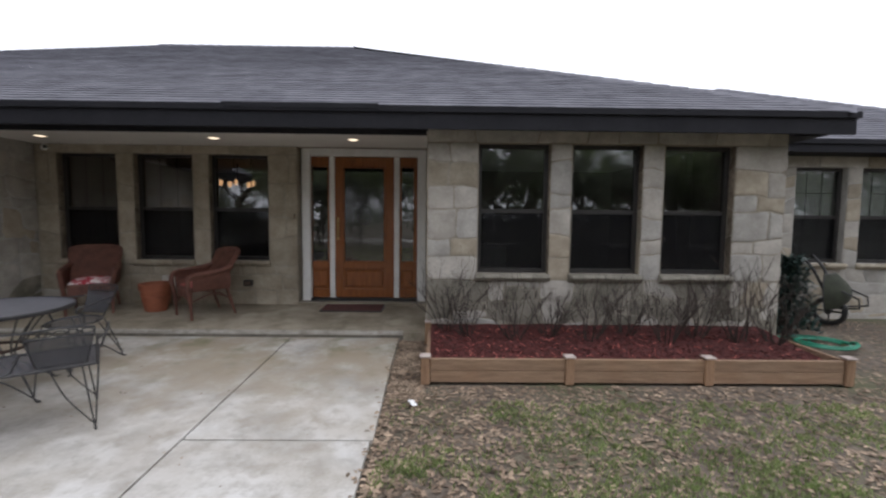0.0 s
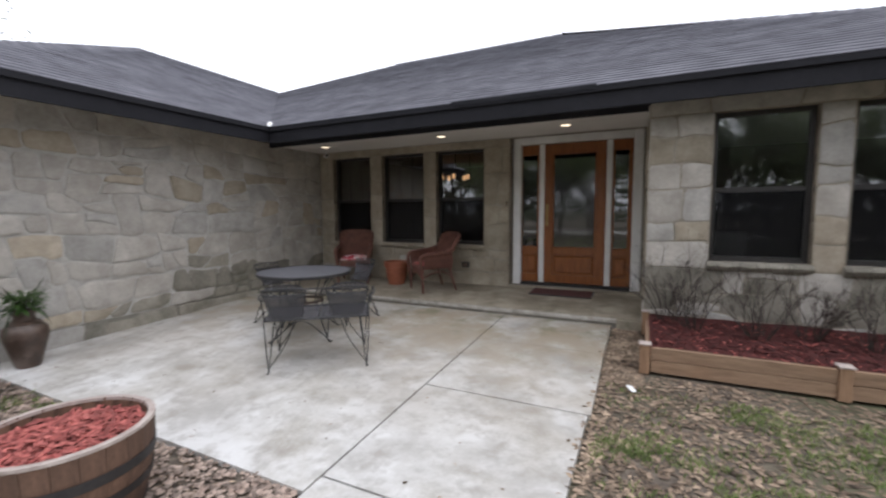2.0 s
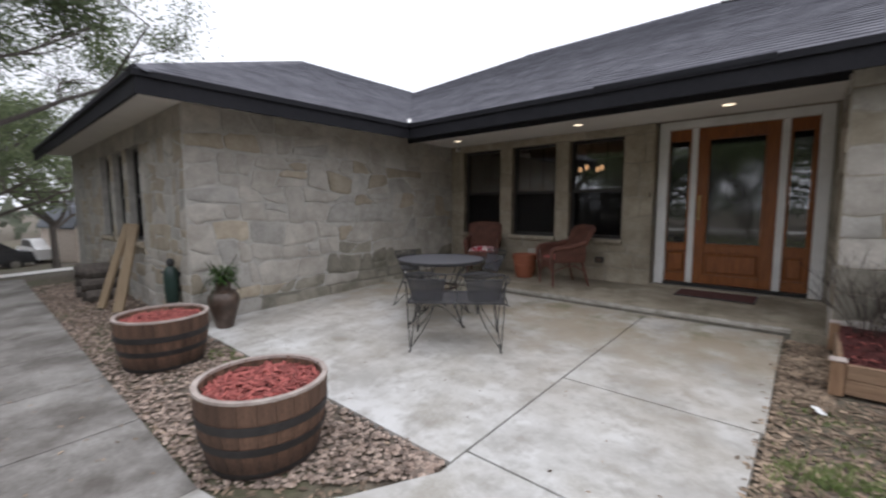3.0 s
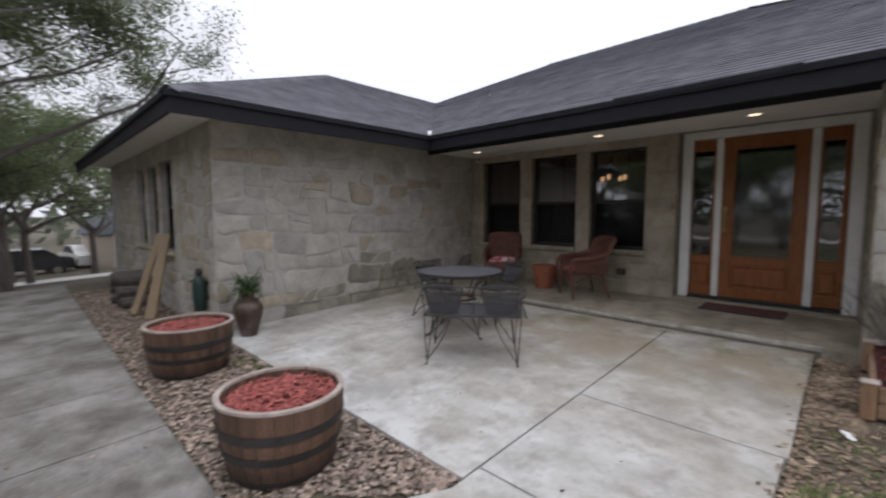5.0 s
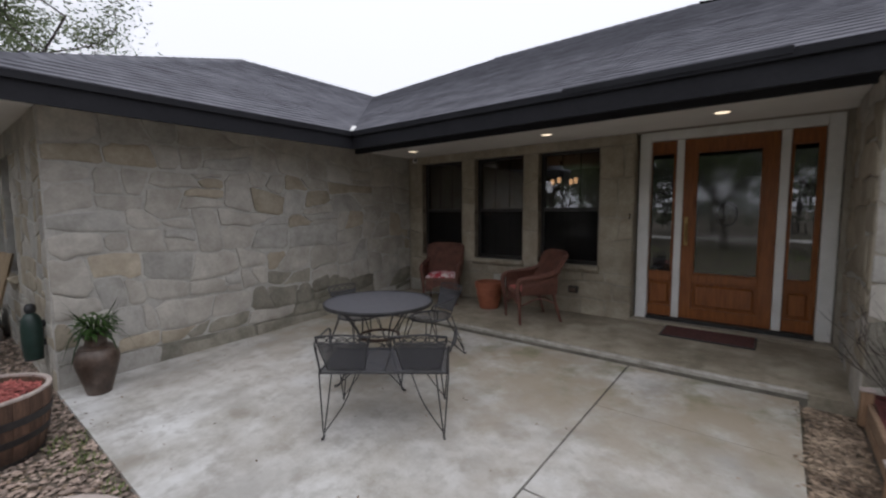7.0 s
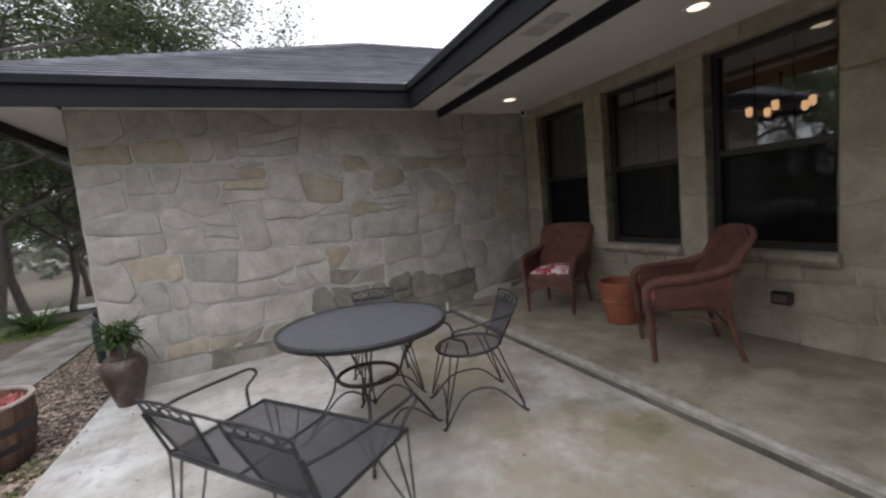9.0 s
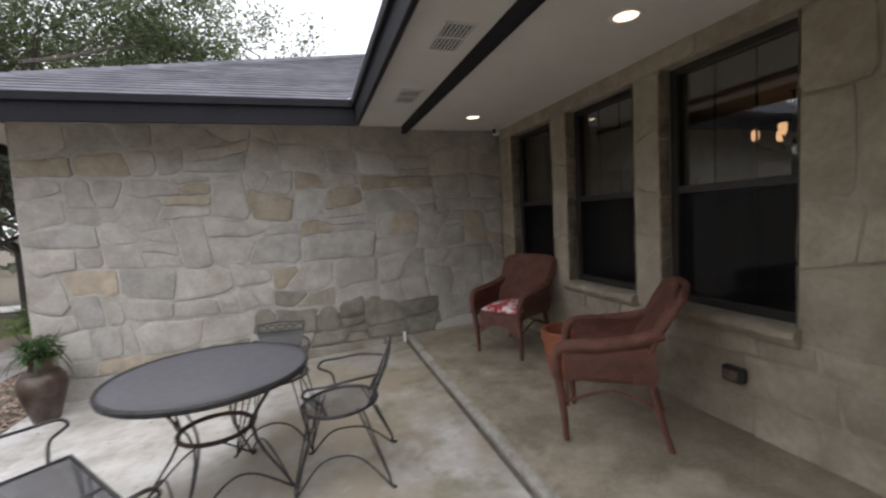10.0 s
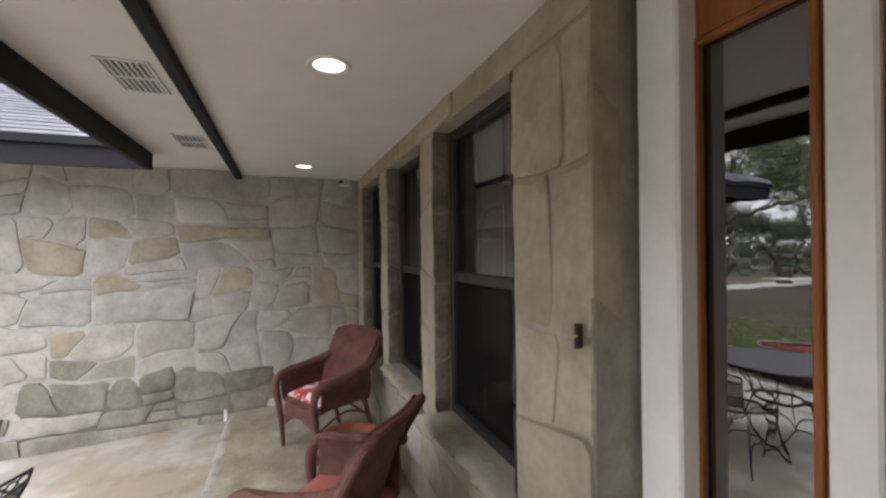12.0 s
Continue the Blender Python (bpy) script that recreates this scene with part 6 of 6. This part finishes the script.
# ---- limestone facing, stone by stone ----
def rubble_cells(rnd, u0, u1, v0, v1, w, h):
    """Outlines of roughly coursed field stones of mixed size: uneven bands cut aslant into chunks, each of one to four stones."""
    cells = []
    bands = max(1, round((v1 - v0) / (h * 1.9)))
    levels = [v0 + (v1 - v0) * (k + (rnd.uniform(-0.15, 0.15) if 0 < k < bands else 0)) / bands for k in range(bands + 1)]
    shift = rnd.uniform(0, 90)

    def bed(k, u):
        if k in (0, bands):
            return levels[k]
        return levels[k] + h * (0.42 * noise.noise((u * 1.1, k * 7.3, shift)) + 0.35 * noise.noise((u * 3.2, k * 5.1, shift + 4)))

    def mix(p, q, t):
        return (p[0] + (q[0] - p[0]) * t, p[1] + (q[1] - p[1]) * t)

    def stack(a, b, c, d):
        """One upon another, the joint aslant."""
        t, lean = rnd.choice((0.36, 0.45, 0.55, 0.64)), rnd.uniform(-0.13, 0.13)
        e, f = mix(a, d, t + lean), mix(b, c, t - lean)
        return (a, b, f, e), (e, f, c, d)

    def beside(a, b, c, d):
        t, lean = rnd.uniform(0.32, 0.68), rnd.uniform(-0.16, 0.16)
        e, f = mix(a, b, t + lean), mix(d, c, t - lean)
        return (a, e, f, d), (e, b, c, f)

    for k in range(bands):
        u, lo = u0, u0
        while u < u1 - 0.01:
            e = u + w * rnd.choice((0.7, 0.9, 1.1, 1.5, 1.9))
            e = u1 if e > u1 - 0.45 * w else e
            hi = e if e == u1 else e + rnd.uniform(-0.26, 0.26) * w
            quad = ((u, bed(k, u)), (e, bed(k, e)), (hi, bed(k + 1, hi)), (lo, bed(k + 1, lo)))
            wide, q = (e - u + hi - lo) / 2 / w, rnd.random()
            if wide < 0.95 and q < 0.3:
                cells.append(quad)
            elif wide < 1.25:
                below, above = stack(*quad)
                if q < 0.62:
                    cells += [below, above]
                elif q < 0.8:
                    cells += [below, *beside(*above)]
                else:
                    cells += [*beside(*below), above]
            else:
                below, above = stack(*quad)
                for row in (below, above):
                    l, r = beside(*row)
                    if rnd.random() < 0.22:
                        cells.append(row)
                    elif rnd.random() < 0.3:
                        cells += [l, *stack(*r)]
                    else:
                        cells += [l, r]
            u, lo = e, hi
    return cells


def stone_field(parent, place, u0, u1, v0, v1, w, h, seed, damp=None, flat=False, tan=0.12, relief=1.0, joint=0.010, reveal_shade=0.0):
    """Fills a rectangle of a wall with irregular stones. place(u, v, d) gives the point d metres in front of the wall."""
    rnd = random.Random(seed)
    ox, oy = rnd.uniform(0, 50), rnd.uniform(0, 50)
    big = min(u1 - u0, v1 - v0)
    amp = min(0.045, big * 0.12)

    def warp(u, v):
        k = max(0.0, min(1.0, min(u - u0, u1 - u) / 0.10, min(v - v0, v1 - v) / 0.10))
        n1, n2 = noise.noise((u * 2.6 + ox, v * 2.6, oy)), noise.noise((u * 2.6, v * 2.6 + oy, ox + 9))
        n3, n4 = noise.noise((u * 9 + ox, v * 9, oy)), noise.noise((u * 9, v * 9 + oy, ox))
        n5, n6 = noise.noise((u * 24, v * 24, oy)), noise.noise((u * 24, v * 24, ox))
        return (u + k * (amp * n1 + amp * 0.4 * n3 + 0.005 * n5), v + k * (amp * 1.2 * n2 + amp * 0.35 * n4 + 0.005 * n6))

    def mix(p, q, t):
        return (p[0] + (q[0] - p[0]) * t, p[1] + (q[1] - p[1]) * t)

    cells = []
    if big > 0.7 and not flat:
        cells = rubble_cells(rnd, u0, u1, v0, v1, w, h)
    else:
        rows = 1 if flat else max(1, round((v1 - v0) / (h * 1.15)))
        cuts = [v0 + (v1 - v0) * (k + (rnd.uniform(-0.3, 0.3) if 0 < k < rows else 0)) / rows for k in range(rows + 1)]
        slant = [0.0] + [rnd.uniform(-0.12, 0.12) * h for _ in range(rows - 1)] + [0.0]
        for r in range(rows):
            u, lo = u0, u0
            while u < u1 - 0.01:
                e = u + w * rnd.uniform(0.7, 1.7)
                e = u1 if e > u1 - w * 0.45 else e
                hi = e if e == u1 else e + rnd.uniform(-0.1, 0.1) * w
                tilt = lambda x, k: cuts[k] + slant[k] * ((x - u0) / (u1 - u0) - 0.5) * 2
                cells.append(((u, tilt(u, r)), (e, tilt(e, r)), (hi, tilt(hi, r + 1)), (lo, tilt(lo, r + 1))))
                u, lo = e, hi
    for poly in cells:
        cuts_at = [rnd.choice((0.05, 0.09, 0.15, 0.24) if big > 0.7 else (0.03, 0.05, 0.08, 0.12)) for _ in poly]
        ring = []
        for p, q, c0, c1 in zip(poly, poly[1:] + poly[:1], cuts_at, cuts_at[1:] + cuts_at[:1]):
            for t in (c0, 0.5, 1 - c1):
                ring.append(warp(*mix(p, q, t)))
        n = len(ring)
        cu, cv = sum(p[0] for p in ring) / n, sum(p[1] for p in ring) / n

        def inset(p, d):
            x, y = p[0] - cu, p[1] - cv
            L = max(1e-6, math.hypot(x, y))
            k = max(0.3, 1 - d / L)
            return (cu + x * k, cv + y * k)
        gap = joint * rnd.uniform(0.45, 1.5)
        out = rnd.uniform(0.006, 0.024) * relief
        lean_u, lean_v = rnd.uniform(-0.03, 0.03), rnd.uniform(-0.03, 0.03)

        def face(p, d):
            return place(p[0], p[1], max(0.002, d + lean_u * (p[0] - cu) + lean_v * (p[1] - cv)) + 0.004 * noise.noise((p[0] * 7, p[1] * 7, oy)))
        verts = [place(*inset(p, gap), -0.001) for p in ring] + [face(inset(p, gap + 0.003), out * 0.75) for p in ring] + [face(inset(p, gap + 0.012), out) for p in ring] + [face(inset(p, gap + 0.06), out + 0.002) for p in ring]
        verts.append(face((cu, cv), out + 0.002))
        faces = [(i + r * n, (i + 1) % n + r * n, (i + 1) % n + n + r * n, i + n + r * n) for r in (0, 1, 2) for i in range(n)] + [(3 * n + i, 3 * n + (i + 1) % n, 4 * n) for i in range(n)]
        q = rnd.random()
        mat = LIMESTONE_TAN if q < 0.025 else LIMESTONE_PALE if q < 0.075 and big > 1.2 else LIMESTONE_GREY if q < 0.30 else LIMESTONE
        if rnd.random() < tan:
            mat = LIMESTONE_WARM if rnd.random() < 0.92 else LIMESTONE_TAN
        if rnd.random() < reveal_shade:
            mat = LIMESTONE_REVEAL_SHADE
        if damp and rnd.random() < damp(cu, cv):
            mat = LIMESTONE_DAMP
        me = bpy.data.meshes.new("stone")
        me.from_pydata([tuple(v) for v in verts], [], faces)
        me.materials.append(mat)
        me.shade_smooth()
        me.set_sharp_from_angle(angle=radians(35))
        o = new("stone", me)
        o.parent = parent


def south_face(y):
    return lambda u, v, d: (u, y - d, v)


def rough_sill(x0, x1, y, z0, z1, seed, proud):
    """A split-faced slab under a window, its front edge broken and uneven."""
    rows, n = [], 14
    for i in range(n + 1):
        x = x0 + (x1 - x0) * i / n
        end = 0.012 if i in (0, n) else 0.0
        j = lambda k, f=11.0: noise.noise((x * f, k * 3.7, seed))
        front = y - proud - 0.022 * j(1) - 0.010 * j(2, 30) + end
        rows.append([(x, y + 0.12, z1), (x, front + 0.03, z1 + 0.002 + 0.004 * j(3)), (x, front + 0.006, z1 - 0.012 + 0.006 * j(4)), (x, front - 0.004, (z0 + z1) / 2 + 0.010 * j(5)),
                     (x, front + 0.010 + 0.010 * j(6), z0 + 0.010), (x, front + 0.035, z0 - 0.012 - 0.010 * j(7)), (x, y + 0.12, z0 - 0.012)])
    s = Shape().grid(rows)
    w = len(rows[0])
    s.f += [tuple(range(w)), tuple(range(n * w, n * w + w))[::-1]]
    return s


def along_x(parent, y, x0, x1, z0, z1, holes, seed, tan, damp=None, pier=(0.32, 0.21)):
    """Stones round the openings of a south-facing wall: below, between and above them."""
    face = south_face(y)
    holes = sorted(holes)
    top, low = max(h[3] for h in holes), min(h[2] for h in holes)
    sill = low - 0.075
    stone_field(parent, face, x0, x1, z0, sill, 0.36, 0.20, seed, damp, tan=tan, relief=0.45, joint=0.008)
    stone_field(parent, face, x0, x1, top, z1, 0.5, 0.3, seed + 1, None, True, tan, 0.5, 0.007)
    edges = [x0] + [e for h in holes for e in (h[0], h[1])] + [x1]
    for k in range(0, len(edges), 2):
        a, b = edges[k], edges[k + 1]
        if b - a > 0.03:
            stone_field(parent, face, a, b, sill, top, pier[0], pier[1], seed + 2 + k, tan=tan, relief=0.55, joint=0.008)
    rnd = random.Random(seed + 50)
    for h in holes:
        m = h[0] + (h[1] - h[0]) * rnd.uniform(0.35, 0.65)
        for a, b in ((h[0] - 0.02, m - 0.004), (m + 0.004, h[1] + 0.02)):
            part("sill_stone", rough_sill(a, b, y, sill, low - 0.002, rnd.uniform(0, 50), rnd.uniform(0.055, 0.085)), LIMESTONE_DAMP if damp else LIMESTONE_WARM, parent, "", True)


along_x(wall_north, FRONT_Y, WEST_X + 0.03, -1.55, 0.16, 2.545, PORCH_WINDOWS, 101, 0.93, pier=(0.23, 0.36))
stone_field(wall_north, lambda u, v, d: (-1.555 + d * 0.4, u, v), FRONT_Y - 0.01, FRONT_Y + 0.094, 0.25, 2.54, 0.3, 0.42, 131, tan=0.8, reveal_shade=0.35, joint=0.004)
# window reveals in the dark brown stone, which paints in their shade
for k, h in enumerate(PORCH_WINDOWS):
    stone_field(wall_north, lambda u, v, d: (h[0] + d * 0.7, u, v), FRONT_Y - 0.012, FRONT_Y + 0.086, 0.87, 2.42, 0.2, 0.30, 141 + k, tan=0.4, relief=0.7, joint=0.004, reveal_shade=1.0)
    stone_field(wall_north, lambda u, v, d: (h[1] - d * 0.7, u, v), FRONT_Y - 0.012, FRONT_Y + 0.086, 0.87, 2.42, 0.2, 0.30, 151 + k, tan=0.4, relief=0.7, joint=0.004, reveal_shade=1.0)
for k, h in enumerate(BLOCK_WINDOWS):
    stone_field(wall_front, lambda u, v, d: (h[0] + d * 0.6, u, v), BLOCK_Y - 0.012, BLOCK_Y + 0.086, 0.89, 2.38, 0.2, 0.30, 241 + k, tan=0.4, relief=0.6, joint=0.004, reveal_shade=0.8)
    stone_field(wall_front, lambda u, v, d: (h[1] - d * 0.6, u, v), BLOCK_Y - 0.012, BLOCK_Y + 0.086, 0.89, 2.38, 0.2, 0.30, 251 + k, tan=0.4, relief=0.6, joint=0.004, reveal_shade=0.8)
along_x(wall_front, BLOCK_Y, PIER_X, EAST_X, 0.0, 2.55, BLOCK_WINDOWS, 201, 0.14, lambda u, v: 0.45 if v < 0.75 else 0.0)
along_x(wall_east, FRONT_Y, EAST_X + 0.03, 9.6, 0.0, 2.50, EAST_WINDOWS, 301, 0.4)
along_x(wall_south, WEST_Y, -12.0, WEST_X, -0.2, 2.56, SOUTH_WINDOWS, 401, 0.3)


def damp_foot(y, z):
    """Dampness of the wing wall: strongest low down about the middle of the patio."""
    d = math.hypot((y - 4.5) / 1.35, (z - 0.15) / 0.55)
    return 0.97 if d < 0.95 else 0.35 if d < 1.25 else (0.10 if z < 0.5 else 0.0)


stone_field(wall_west, lambda u, v, d: (WEST_X + d, u, v), WEST_Y, FRONT_Y - 0.0, 0.17, 2.585, 0.43, 0.25, 501, damp_foot, tan=0.12, relief=0.8)
stone_field(wall_west, lambda u, v, d: (WEST_X + d * 1.1, u, v), WEST_Y, FRONT_Y, -0.12, 0.17, 0.8, 0.3, 502, lambda u, v: 1.0 if u > 2.6 else 0.6, True)
stone_field(wall_return, lambda u, v, d: (PIER_X - d, u, v), BLOCK_Y + 0.01, FRONT_Y, 0.12, 2.545, 0.36, 0.24, 601, tan=0.7)
stone_field(wall_corner, lambda u, v, d: (EAST_X + d, u, v), BLOCK_Y + 0.01, FRONT_Y, 0.0, 2.50, 0.36, 0.24, 701)
